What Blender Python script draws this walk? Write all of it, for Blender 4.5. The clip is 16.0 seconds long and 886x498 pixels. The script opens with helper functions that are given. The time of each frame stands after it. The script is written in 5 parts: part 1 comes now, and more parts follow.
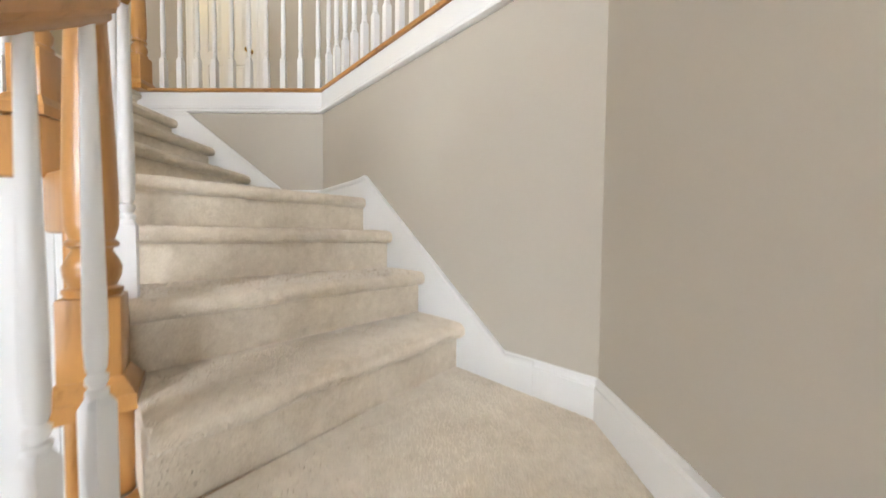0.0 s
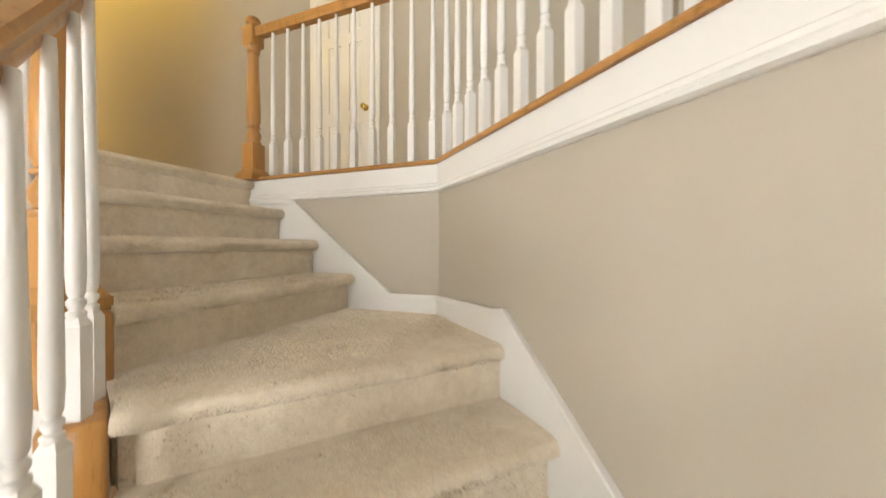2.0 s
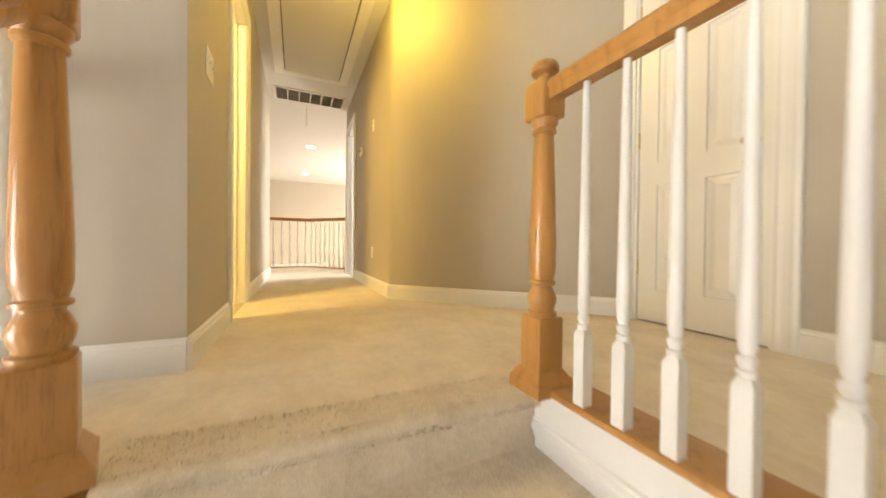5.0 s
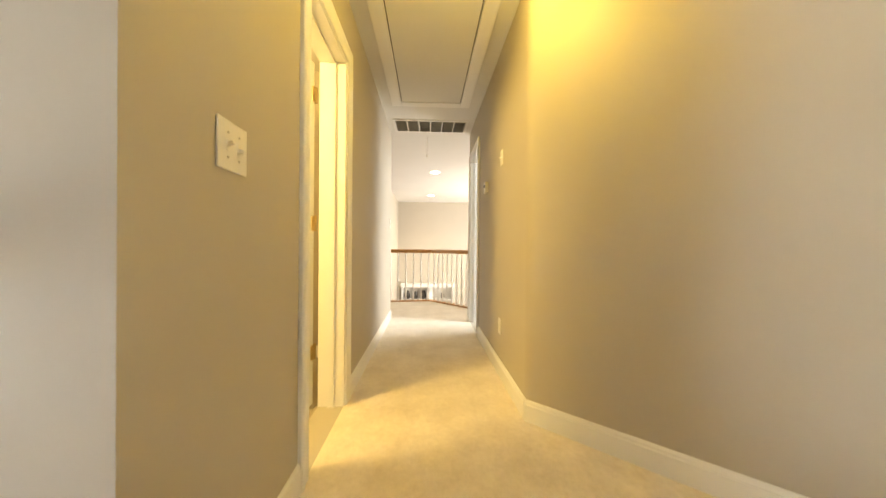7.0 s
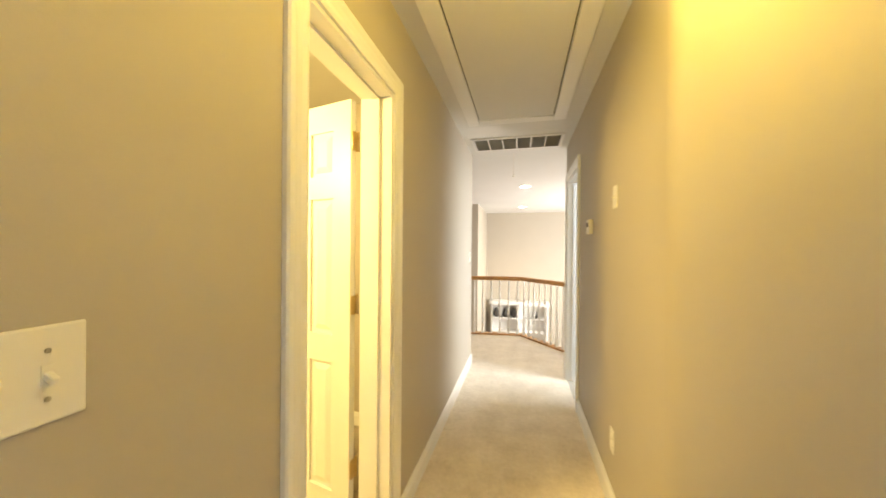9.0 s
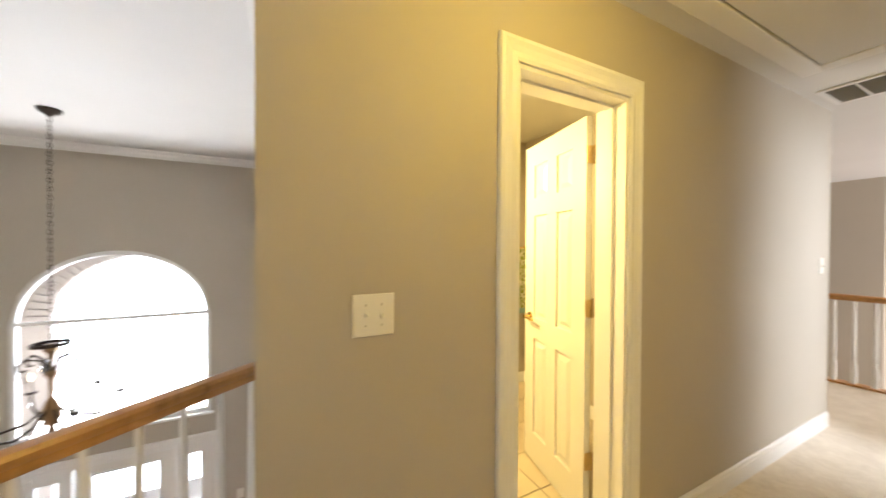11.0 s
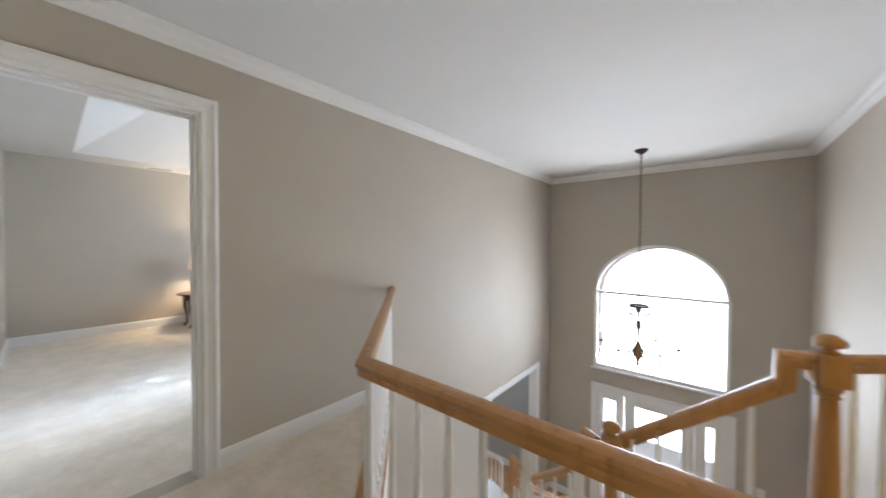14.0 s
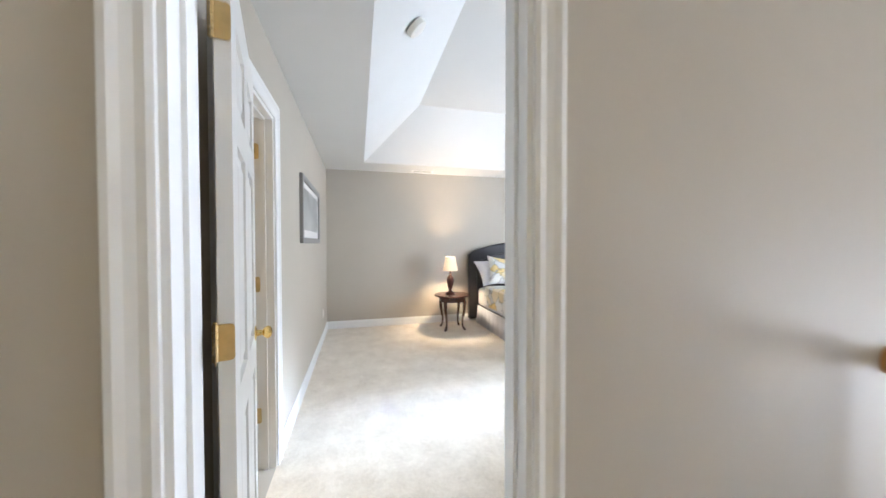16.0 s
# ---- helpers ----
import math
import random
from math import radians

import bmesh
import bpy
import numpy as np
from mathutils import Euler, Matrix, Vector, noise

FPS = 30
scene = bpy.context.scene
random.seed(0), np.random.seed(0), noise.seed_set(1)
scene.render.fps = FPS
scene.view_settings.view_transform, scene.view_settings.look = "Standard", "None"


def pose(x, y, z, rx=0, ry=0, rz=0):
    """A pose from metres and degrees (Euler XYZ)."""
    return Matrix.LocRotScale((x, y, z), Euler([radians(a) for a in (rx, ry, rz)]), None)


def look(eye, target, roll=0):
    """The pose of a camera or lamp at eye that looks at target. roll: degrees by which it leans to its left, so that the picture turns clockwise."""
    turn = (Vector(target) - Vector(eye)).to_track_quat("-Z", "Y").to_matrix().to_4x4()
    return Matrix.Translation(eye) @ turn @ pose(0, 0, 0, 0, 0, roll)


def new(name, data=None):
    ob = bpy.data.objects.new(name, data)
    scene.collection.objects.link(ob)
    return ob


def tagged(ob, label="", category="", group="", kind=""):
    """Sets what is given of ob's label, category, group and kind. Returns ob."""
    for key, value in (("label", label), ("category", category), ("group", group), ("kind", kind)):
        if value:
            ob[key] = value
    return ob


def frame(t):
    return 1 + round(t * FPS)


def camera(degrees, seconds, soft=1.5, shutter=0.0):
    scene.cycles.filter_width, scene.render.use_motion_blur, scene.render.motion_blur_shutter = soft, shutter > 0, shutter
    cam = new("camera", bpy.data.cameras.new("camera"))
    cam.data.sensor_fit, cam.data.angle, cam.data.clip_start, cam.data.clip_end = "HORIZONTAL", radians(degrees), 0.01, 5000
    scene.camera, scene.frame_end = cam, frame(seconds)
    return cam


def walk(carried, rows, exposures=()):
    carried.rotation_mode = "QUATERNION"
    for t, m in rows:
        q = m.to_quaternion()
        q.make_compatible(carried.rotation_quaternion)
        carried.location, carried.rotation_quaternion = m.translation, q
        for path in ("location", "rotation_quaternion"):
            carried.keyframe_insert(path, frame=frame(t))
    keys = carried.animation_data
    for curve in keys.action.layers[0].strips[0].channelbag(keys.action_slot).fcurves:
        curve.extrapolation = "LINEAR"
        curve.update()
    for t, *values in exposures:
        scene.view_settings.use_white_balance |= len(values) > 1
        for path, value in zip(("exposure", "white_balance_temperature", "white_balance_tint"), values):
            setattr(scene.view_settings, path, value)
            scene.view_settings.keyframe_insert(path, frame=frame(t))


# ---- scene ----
cam = camera(107.1, 16.0, shutter=0.4)
PATH = [
    (0, (0.907, 0.43, -0.944), (0.87, 2.428, -1.016), 0.6),
    (0.5, (0.866, 0.62, -0.80), (0.79, 2.618, -0.816), 0.6),
    (1, (0.819, 0.807, -0.632), (0.566, 2.79, -0.666), 0.1),
    (1.5, (0.745, 0.955, -0.505), (0.235, 2.89, -0.553), 0.2),
    (2, (0.637, 1.117, -0.403), (-0.058, 2.993, -0.417), -0.0),
    (2.5, (0.514, 1.28, -0.286), (-0.384, 3.067, -0.297), -0.2),
    (3, (0.36, 1.461, -0.122), (-0.817, 3.078, -0.16), 0.3),
    (3.5, (0.153, 1.596, 0.025), (-1.207, 3.062, 0.014), 0.6),
    (4, (0.014, 1.723, 0.169), (-1.552, 2.967, 0.156), 0.8),
    (4.5, (-0.18, 1.796, 0.305), (-1.903, 2.813, 0.291), 0.9),
    (5, (-0.366, 1.912, 0.44), (-2.189, 2.734, 0.416), 0.6),
    (5.2, (-0.439, 1.958, 0.502), (-2.31, 2.664, 0.484), 0.5),
    (7.3, (-1.312, 2.064, 1.036), (-3.311, 2.115, 1.034), 0.5),
    (7.5, (-1.374, 2.048, 1.102), (-3.373, 2.074, 1.104), 0.5),
    (8, (-1.516, 2.055, 1.205), (-3.515, 2.02, 1.203), 0.4),
    (8.2, (-1.577, 2.091, 1.256), (-3.575, 2.004, 1.249), 0.7),
    (10.3, (-1.937, 2.206, 1.379), (-3.4, 0.843, 1.372), 0.6),
    (10.5, (-1.899, 2.264, 1.383), (-3.227, 0.77, 1.358), 1.1),
    (11, (-1.8, 2.513, 1.389), (-2.691, 0.723, 1.367), 0.3),
    (11.5, (-1.699, 2.722, 1.383), (-2.195, 0.784, 1.364), 0.1),
    (12, (-1.629, 2.914, 1.356), (-1.694, 0.915, 1.351), 0.1),
    (12.5, (-1.533, 3.078, 1.353), (-1.166, 1.112, 1.34), 0.3),
    (13, (-1.361, 3.182, 1.348), (-0.597, 1.334, 1.327), 0.5),
    (13.5, (-1.125, 3.283, 1.349), (-0.11, 1.559, 1.316), 0.6),
    (14, (-0.867, 3.302, 1.333), (0.411, 1.764, 1.295), 0.3),
    (14.5, (-0.492, 3.255, 1.349), (1.07, 2.006, 1.298), 0.1),
    (15, (-0.105, 3.23, 1.339), (1.642, 2.257, 1.288), 0.2),
    (15.5, (0.29, 3.231, 1.353), (2.148, 2.491, 1.304), 0.1),
    (16, (0.618, 3.177, 1.317), (2.555, 2.679, 1.279), -0.1),
]
EXPOSURES = [(0.0, -0.3, 6500, 12), (1.5, -0.33, 7100, 12), (3.0, -0.22, 7800, 12), (5.0, 0.0, 7800, 12), (8.0, 0.02, 6900, 8), (10.5, -0.08, 6500, 12), (12.0, -0.42, 5900, 15), (13.0, -0.58, 5700, 13), (13.8, -0.58, 5900, 12), (14.5, -0.54, 5900, 12), (16.0, -0.15, 5850, 12)]
walk(cam, [(t, look(e, a, r)) for t, e, a, r in PATH], EXPOSURES)

# ---- main measures (z = 0 is the upper floor) ----
R = 0.183                      # riser
FL = -16 * R                   # foyer floor
LAND = -8 * R                  # stair landing
CEIL = 2.44
XE, XW = 1.34, -1.744          # foyer east and west walls
YS, YH, YN, YP = -2.29, 1.575, 2.612, 3.80   # front wall, hall south wall, hall north line, passage north wall
T = 0.12                       # wall thickness
TH = 0.15                      # thickness of the hall's south wall

# ---- world and light ----
world = bpy.data.worlds.new("sky")
scene.world = world
world.use_nodes = True
wn = world.node_tree.nodes
sky = wn.new("ShaderNodeTexSky")
sky.sky_type = "NISHITA"
sky.sun_disc = False
sky.sun_elevation = radians(40)
sky.sun_rotation = radians(215)
wn["Background"].inputs["Strength"].default_value = 0.15
world.node_tree.links.new(sky.outputs[0], wn["Background"].inputs[0])


def lamp(name, kind, energy, colour, m, size=0.1, size_y=None, spot=None):
    d = bpy.data.lights.new(name, kind)
    d.energy, d.color = energy, colour
    if kind == "AREA":
        d.shape = "RECTANGLE"
        d.size, d.size_y = size, size_y or size
    elif kind == "SUN":
        d.angle = radians(size)
    else:
        d.shadow_soft_size = size
    if spot:
        d.spot_size, d.spot_blend = radians(spot), 0.6
    ob = new(name, d)
    ob.matrix_world = m
    return ob


DAY = (0.86, 0.93, 1.0)
lamp("sun", "SUN", 2.5, (1.0, 0.95, 0.88), look((2, -6, 8), (0, 0, 0)), 1.0)
# daylight of the sky in the window openings
lamp("front_daylight", "AREA", 960, DAY, look((-0.24, -3.95, -0.3), (-0.24, 0, -1.25)), 3.2, 5.0)
lamp("ground_bounce", "AREA", 105, (1.0, 0.97, 0.93), look((-0.24, -3.0, -0.55), (-0.24, -0.6, 2.3)), 1.8, 0.9)
lamp("side_room_daylight", "AREA", 90, DAY, look((3.2, -2.65, -1.5), (3.2, 0, -1.7)), 1.5, 1.9)
lamp("bedroom_daylight", "AREA", 158, (0.84, 0.92, 1.0), look((3.3, -1.25, 1.4), (4.7, 2.4, 2.1)), 2.5, 1.4).data.spread = radians(140)
beam = lamp("bedroom_beam", "AREA", 9, (0.70, 0.84, 1.0), look((3.72, -1.22, 1.55), (2.88, 2.95, 0.0)), 0.60, 1.0)
beam.data.spread = radians(20)
# added fill that brightens the far loft, which has no window opening
lamp("loft_fill", "AREA", 400, (1.0, 0.97, 0.92), look((-9.0, 5.6, 0.6), (-9.5, 1.5, 0.0)), 2.0, 1.8)
lamp("hall_room_daylight", "AREA", 150, DAY, look((-4.75, 4.9, 1.5), (-5.05, 2.0, 0.4)), 1.1, 1.3)
# the lamps of the house
lamp("hall_lamp", "POINT", 24, (1.0, 0.70, 0.14), pose(-2.56, 2.38, 2.26), 0.12)
lamp("bath_lamp", "SPOT", 250, (1.0, 0.71, 0.24), look((-2.3, 0.45, 1.95), (-3.2, 0.95, 0.95)), 0.26, spot=150)
lamp("table_lamp_bulb", "POINT", 150.0, (1.0, 0.74, 0.46), pose(5.50, 1.805, 0.985), 0.04)
lamp("downlight_bulb", "SPOT", 80, (1.0, 0.82, 0.55), pose(-7.69, 2.20, 2.40), 0.05, spot=120)
lamp("downlight_bulb", "SPOT", 80, (1.0, 0.82, 0.55), pose(-10.55, 2.16, 2.40), 0.05, spot=120)
lamp("ensuite_lamp", "POINT", 55, (1.0, 0.86, 0.62), pose(2.3, 5.0, 2.1), 0.1)


# ---- materials ----
def nodes_of(name):
    m = bpy.data.materials.new(name)
    m.use_nodes = True
    return m, m.node_tree.nodes, m.node_tree.links, m.node_tree.nodes["Principled BSDF"]


def coords(n, l, scale=(1, 1, 1)):
    c = n.new("ShaderNodeTexCoord")
    mp = n.new("ShaderNodeMapping")
    mp.inputs["Scale"].default_value = scale
    l.new(c.outputs["Object"], mp.inputs["Vector"])
    return mp.outputs[0]


def noise_tex(n, l, vec, scale, detail=4, rough=0.55):
    t = n.new("ShaderNodeTexNoise")
    t.inputs["Scale"].default_value, t.inputs["Detail"].default_value, t.inputs["Roughness"].default_value = scale, detail, rough
    l.new(vec, t.inputs["Vector"])
    return t.outputs["Fac"]


def ramp(n, l, fac, stops):
    r = n.new("ShaderNodeValToRGB")
    e = r.color_ramp.elements
    while len(e) < len(stops):
        e.new(0.5)
    for el, (p, c) in zip(e, stops):
        el.position, el.color = p, (*c, 1)
    l.new(fac, r.inputs[0])
    return r.outputs[0]


def bump(n, l, b, height, strength, dist, prev=None):
    k = n.new("ShaderNodeBump")
    k.inputs["Strength"].default_value, k.inputs["Distance"].default_value = strength, dist
    l.new(height, k.inputs["Height"])
    if prev:
        l.new(prev, k.inputs["Normal"])
    l.new(k.outputs[0], b.inputs["Normal"])
    return k.outputs[0]


def shade(c, f):
    return tuple(min(1, v * f) for v in c)


def paint(name, colour, rough=0.6, grain=180, relief=0.0006, spread=0.03):
    m, n, l, b = nodes_of(name)
    v = coords(n, l)
    big = noise_tex(n, l, v, 1.3, 3)
    l.new(ramp(n, l, big, [(0.3, shade(colour, 1 - spread)), (0.7, shade(colour, 1 + spread))]), b.inputs["Base Color"])
    fine = noise_tex(n, l, v, grain, 3)
    bump(n, l, b, fine, 0.35, relief)
    b.inputs["Roughness"].default_value = rough
    return m


def carpet_mat(name, dark, light, fibre=260, relief=0.006):
    m, n, l, b = nodes_of(name)
    v = coords(n, l)
    big = noise_tex(n, l, v, 5, 5, 0.65)
    tuft = noise_tex(n, l, v, fibre, 3, 0.7)
    mid = noise_tex(n, l, v, 34, 4, 0.7)
    mix = n.new("ShaderNodeMath")
    mix.operation = "MULTIPLY_ADD"
    l.new(mid, mix.inputs[0])
    mix.inputs[1].default_value = 0.35
    soft = n.new("ShaderNodeMath")
    soft.operation = "MULTIPLY"
    l.new(big, soft.inputs[0])
    soft.inputs[1].default_value = 0.6
    l.new(soft.outputs[0], mix.inputs[2])
    mix2 = n.new("ShaderNodeMath")
    mix2.operation = "MULTIPLY_ADD"
    l.new(tuft, mix2.inputs[0])
    mix2.inputs[1].default_value = 0.5
    l.new(mix.outputs[0], mix2.inputs[2])
    l.new(ramp(n, l, mix2.outputs[0], [(0.75, dark), (1.35, light)]), b.inputs["Base Color"])
    sub = n.new("ShaderNodeMath")
    sub.operation = "DIVIDE"
    l.new(mix2.outputs[0], sub.inputs[0])
    sub.inputs[1].default_value = 1.45
    for el in n:
        if el.type == "VALTORGB":
            l.new(sub.outputs[0], el.inputs[0])
            el.color_ramp.elements[0].position, el.color_ramp.elements[1].position = 0.36, 0.64
    k = bump(n, l, b, tuft, 0.32, relief)
    bump(n, l, b, mid, 0.28, relief * 1.8, k)
    b.inputs["Roughness"].default_value = 0.95
    b.inputs["Sheen Weight"].default_value = 0.5
    b.inputs["Sheen Roughness"].default_value = 0.5
    b.inputs["Specular IOR Level"].default_value = 0.15
    return m


def wood_mat(name, dark, light, rough=0.28, along=(14, 14, 1.2), coat=0.3):
    m, n, l, b = nodes_of(name)
    v = coords(n, l, along)
    oi = n.new("ShaderNodeObjectInfo")
    add = n.new("ShaderNodeVectorMath")
    add.operation = "ADD"
    l.new(v, add.inputs[0])
    l.new(oi.outputs["Random"], add.inputs[1])
    ring = noise_tex(n, l, add.outputs[0], 2.2, 6, 0.6)
    pore = noise_tex(n, l, add.outputs[0], 16, 4, 0.7)
    mm = n.new("ShaderNodeMath")
    mm.operation = "MULTIPLY_ADD"
    l.new(pore, mm.inputs[0])
    mm.inputs[1].default_value = 0.35
    l.new(ring, mm.inputs[2])
    l.new(ramp(n, l, mm.outputs[0], [(0.42, dark), (0.62, shade(light, 0.9)), (0.85, light)]), b.inputs["Base Color"])
    bump(n, l, b, pore, 0.12, 0.0015)
    b.inputs["Roughness"].default_value = rough
    b.inputs["Coat Weight"].default_value = coat
    b.inputs["Coat Roughness"].default_value = 0.15
    return m


def metal_mat(name, colour, rough):
    m, n, l, b = nodes_of(name)
    v = coords(n, l)
    b.inputs["Metallic"].default_value = 1
    f = noise_tex(n, l, v, 40, 3)
    l.new(ramp(n, l, f, [(0.3, shade(colour, 0.85)), (0.7, colour)]), b.inputs["Base Color"])
    rr = n.new("ShaderNodeMapRange")
    rr.inputs["To Min"].default_value, rr.inputs["To Max"].default_value = rough * 0.7, rough * 1.4
    l.new(f, rr.inputs["Value"])
    l.new(rr.outputs[0], b.inputs["Roughness"])
    return m


def glow_mat(name, colour, strength):
    m, n, l, b = nodes_of(name)
    b.inputs["Base Color"].default_value = (*colour, 1)
    b.inputs["Emission Color"].default_value = (*colour, 1)
    b.inputs["Emission Strength"].default_value = strength
    return m


def glass_mat(name):
    m, n, l, b = nodes_of(name)
    b.inputs["Base Color"].default_value = (0.97, 0.99, 1, 1)
    b.inputs["Roughness"].default_value = 0.0
    b.inputs["IOR"].default_value = 1.45
    b.inputs["Transmission Weight"].default_value = 1
    return m


WALL = paint("wall_paint_greige", (0.475, 0.43, 0.36), 0.62)
WHITE = paint("trim_paint_white", (0.82, 0.82, 0.81), 0.35, 90, 0.0004, 0.015)
DOORWHITE = paint("door_paint_white", (0.80, 0.79, 0.76), 0.32, 60, 0.0006, 0.02)
CEILW = paint("ceiling_paint_white", (0.72, 0.72, 0.71), 0.8, 220, 0.0012, 0.02)
CARPET = carpet_mat("carpet_beige", (0.605, 0.51, 0.385), (0.91, 0.82, 0.69))
OAK = wood_mat("oak_varnished", (0.255, 0.103, 0.023), (0.49, 0.24, 0.07))
DARKWOOD = wood_mat("dark_stained_wood", (0.018, 0.008, 0.006), (0.06, 0.025, 0.018), 0.22)
FLOORWOOD = wood_mat("foyer_floor_wood", (0.22, 0.10, 0.04), (0.42, 0.22, 0.09), 0.3, (1.5, 16, 16))
BRASS = metal_mat("polished_brass", (0.83, 0.62, 0.25), 0.2)
AGED = metal_mat("aged_brass", (0.66, 0.51, 0.27), 0.38)
SCREW = metal_mat("screw_steel", (0.6, 0.58, 0.52), 0.35)
BRONZE = metal_mat("dark_bronze", (0.06, 0.045, 0.035), 0.45)
GLASS = glass_mat("clear_glass")
PLASTIC = paint("switch_plastic_white", (0.80, 0.78, 0.72), 0.3, 40, 0.0001, 0.01)
DARK = paint("dark_recess", (0.05, 0.05, 0.05), 0.8)
GRILLE = paint("grille_grey_filter", (0.46, 0.45, 0.42), 0.7, 120, 0.002, 0.1)
TILE = paint("bath_tile_cream", (0.62, 0.54, 0.42), 0.25, 30, 0.0006, 0.08)
GROUT = paint("grout", (0.36, 0.31, 0.25), 0.8)
LEATHER = paint("black_leather", (0.018, 0.016, 0.018), 0.38, 220, 0.0012, 0.1)
LINEN = paint("white_linen", (0.72, 0.70, 0.68), 0.85, 300, 0.001, 0.04)
BULB = glow_mat("lit_bulb", (1.0, 0.80, 0.50), 6)
DOWNLIGHT = glow_mat("downlight_lens", (1.0, 0.86, 0.62), 25)


# ---- mesh helpers ----
def box(bm, x0, x1, y0, y1, z0, z1, m=None):
    r = bmesh.ops.create_cube(bm, size=1)
    t = Matrix.Translation(((x0 + x1) / 2, (y0 + y1) / 2, (z0 + z1) / 2)) @ Matrix.Diagonal((abs(x1 - x0), abs(y1 - y0), abs(z1 - z0), 1))
    bmesh.ops.transform(bm, matrix=(m @ t) if m else t, verts=r["verts"])
    return r["verts"]


def bevel(bm, w, seg=2):
    bmesh.ops.bevel(bm, geom=[e for e in bm.edges if e.is_manifold and e.calc_face_angle(0) > 0.5], offset=w, segments=seg, affect="EDGES", profile=0.5, clamp_overlap=True)


def lathe(bm, profile, seg=16, m=None, z0=0.0):
    """A turned shape from (radius, z) pairs, closed at both ends."""
    rings = []
    for r, z in profile:
        rings.append([bm.verts.new((r * math.cos(2 * math.pi * i / seg), r * math.sin(2 * math.pi * i / seg), z + z0)) for i in range(seg)])
    for a, b in zip(rings, rings[1:]):
        for i in range(seg):
            bm.faces.new((a[i], a[(i + 1) % seg], b[(i + 1) % seg], b[i]))
    bm.faces.new(rings[0][::-1])
    bm.faces.new(rings[-1])
    if m:
        bmesh.ops.transform(bm, matrix=m, verts=[v for r in rings for v in r])


def prism(bm, pts, z0, z1):
    """An upright prism on a plan polygon."""
    lo = [bm.verts.new((x, y, z0)) for x, y in pts]
    hi = [bm.verts.new((x, y, z1)) for x, y in pts]
    k = len(pts)
    faces = [bm.faces.new(lo), bm.faces.new(hi)]
    for i in range(k):
        faces.append(bm.faces.new((lo[i], lo[(i + 1) % k], hi[(i + 1) % k], hi[i])))
    bmesh.ops.recalc_face_normals(bm, faces=faces)


def sweep(bm, section, path, up=(0, 0, 1)):
    """A section of (sideways, upwards) pairs carried along a path, with true mitres at the bends."""
    pts = [Vector(p) for p in path]
    frames, side = [], None
    for p, q in zip(pts, pts[1:]):
        d = (q - p).normalized()
        s = d.cross(Vector(up))
        side = s.normalized() if s.length > 0.05 or side is None else side
        frames.append((d, side, side.cross(d).normalized()))
    rings = []
    for i, p in enumerate(pts):
        d0, s0, u0 = frames[max(0, i - 1)]
        d1 = frames[min(i, len(frames) - 1)][0]
        n = (d0 + d1).normalized()
        ring = []
        for a, b in section:
            o = s0 * a + u0 * b
            ring.append(bm.verts.new(p + o - d0 * (o.dot(n) / max(0.3, d0.dot(n)))))
        rings.append(ring)
    k = len(section)
    faces = []
    for a, b in zip(rings, rings[1:]):
        for i in range(k):
            faces.append(bm.faces.new((a[i], a[(i + 1) % k], b[(i + 1) % k], b[i])))
    faces.append(bm.faces.new(rings[0]))
    faces.append(bm.faces.new(rings[-1]))
    bmesh.ops.recalc_face_normals(bm, faces=faces)


def mesh_of(name, bm, material, smooth=False):
    me = bpy.data.meshes.new(name)
    bm.normal_update()
    bm.to_mesh(me)
    bm.free()
    me.materials.append(material)
    if smooth:
        me.shade_smooth()
        me.set_sharp_from_angle(angle=radians(38))
    return me


def part(name, bm, material, parent=None, label="", smooth=False, m=None):
    ob = new(name, mesh_of(name, bm, material, smooth))
    if parent:
        ob.parent = parent
    if m:
        ob.matrix_basis = m
    if label:
        tagged(ob, label)
    return ob


def structure(name, bm, material, label, category, smooth=False):
    return tagged(part(name, bm, material, smooth=smooth), label, category, kind="structure")


def thing(name, m, label, category, group=""):
    ob = new(name)
    ob.matrix_basis = m
    return tagged(ob, label, category, group)


def boxes(*rows):
    bm = bmesh.new()
    for r in rows:
        box(bm, *r)
    return bm


def wall_x(bm, x0, x1, y0, y1, z0, z1, holes=()):
    """A wall along y between x0 and x1 thick, with holes (ya, yb, za, zb)."""
    ys = y0
    for ya, yb, za, zb in sorted(holes):
        if ya > ys:
            box(bm, x0, x1, ys, ya, z0, z1)
        if za > z0:
            box(bm, x0, x1, ya, yb, z0, za)
        if zb < z1:
            box(bm, x0, x1, ya, yb, zb, z1)
        ys = yb
    if ys < y1:
        box(bm, x0, x1, ys, y1, z0, z1)


def wall_y(bm, y0, y1, x0, x1, z0, z1, holes=()):
    """A wall along x between y0 and y1 thick, with holes (xa, xb, za, zb)."""
    xs = x0
    for xa, xb, za, zb in sorted(holes):
        if xa > xs:
            box(bm, xs, xa, y0, y1, z0, z1)
        if za > z0:
            box(bm, xa, xb, y0, y1, z0, za)
        if zb < z1:
            box(bm, xa, xb, y0, y1, zb, z1)
        xs = xb
    if xs < x1:
        box(bm, xs, x1, y0, y1, z0, z1)

# ---- walls, floors, ceilings ----
D = math.sqrt(0.5)
DA, DB = (0.062, YN), (XE, 1.365)             # diagonal stair wall, from north corner to east wall
HN = (-2.978, YN)                            # hall north corner
ARCH_C, ARCH_HW, SILL, SPRING, ATOP = -0.215, 0.83, -0.635, 0.56, 1.315

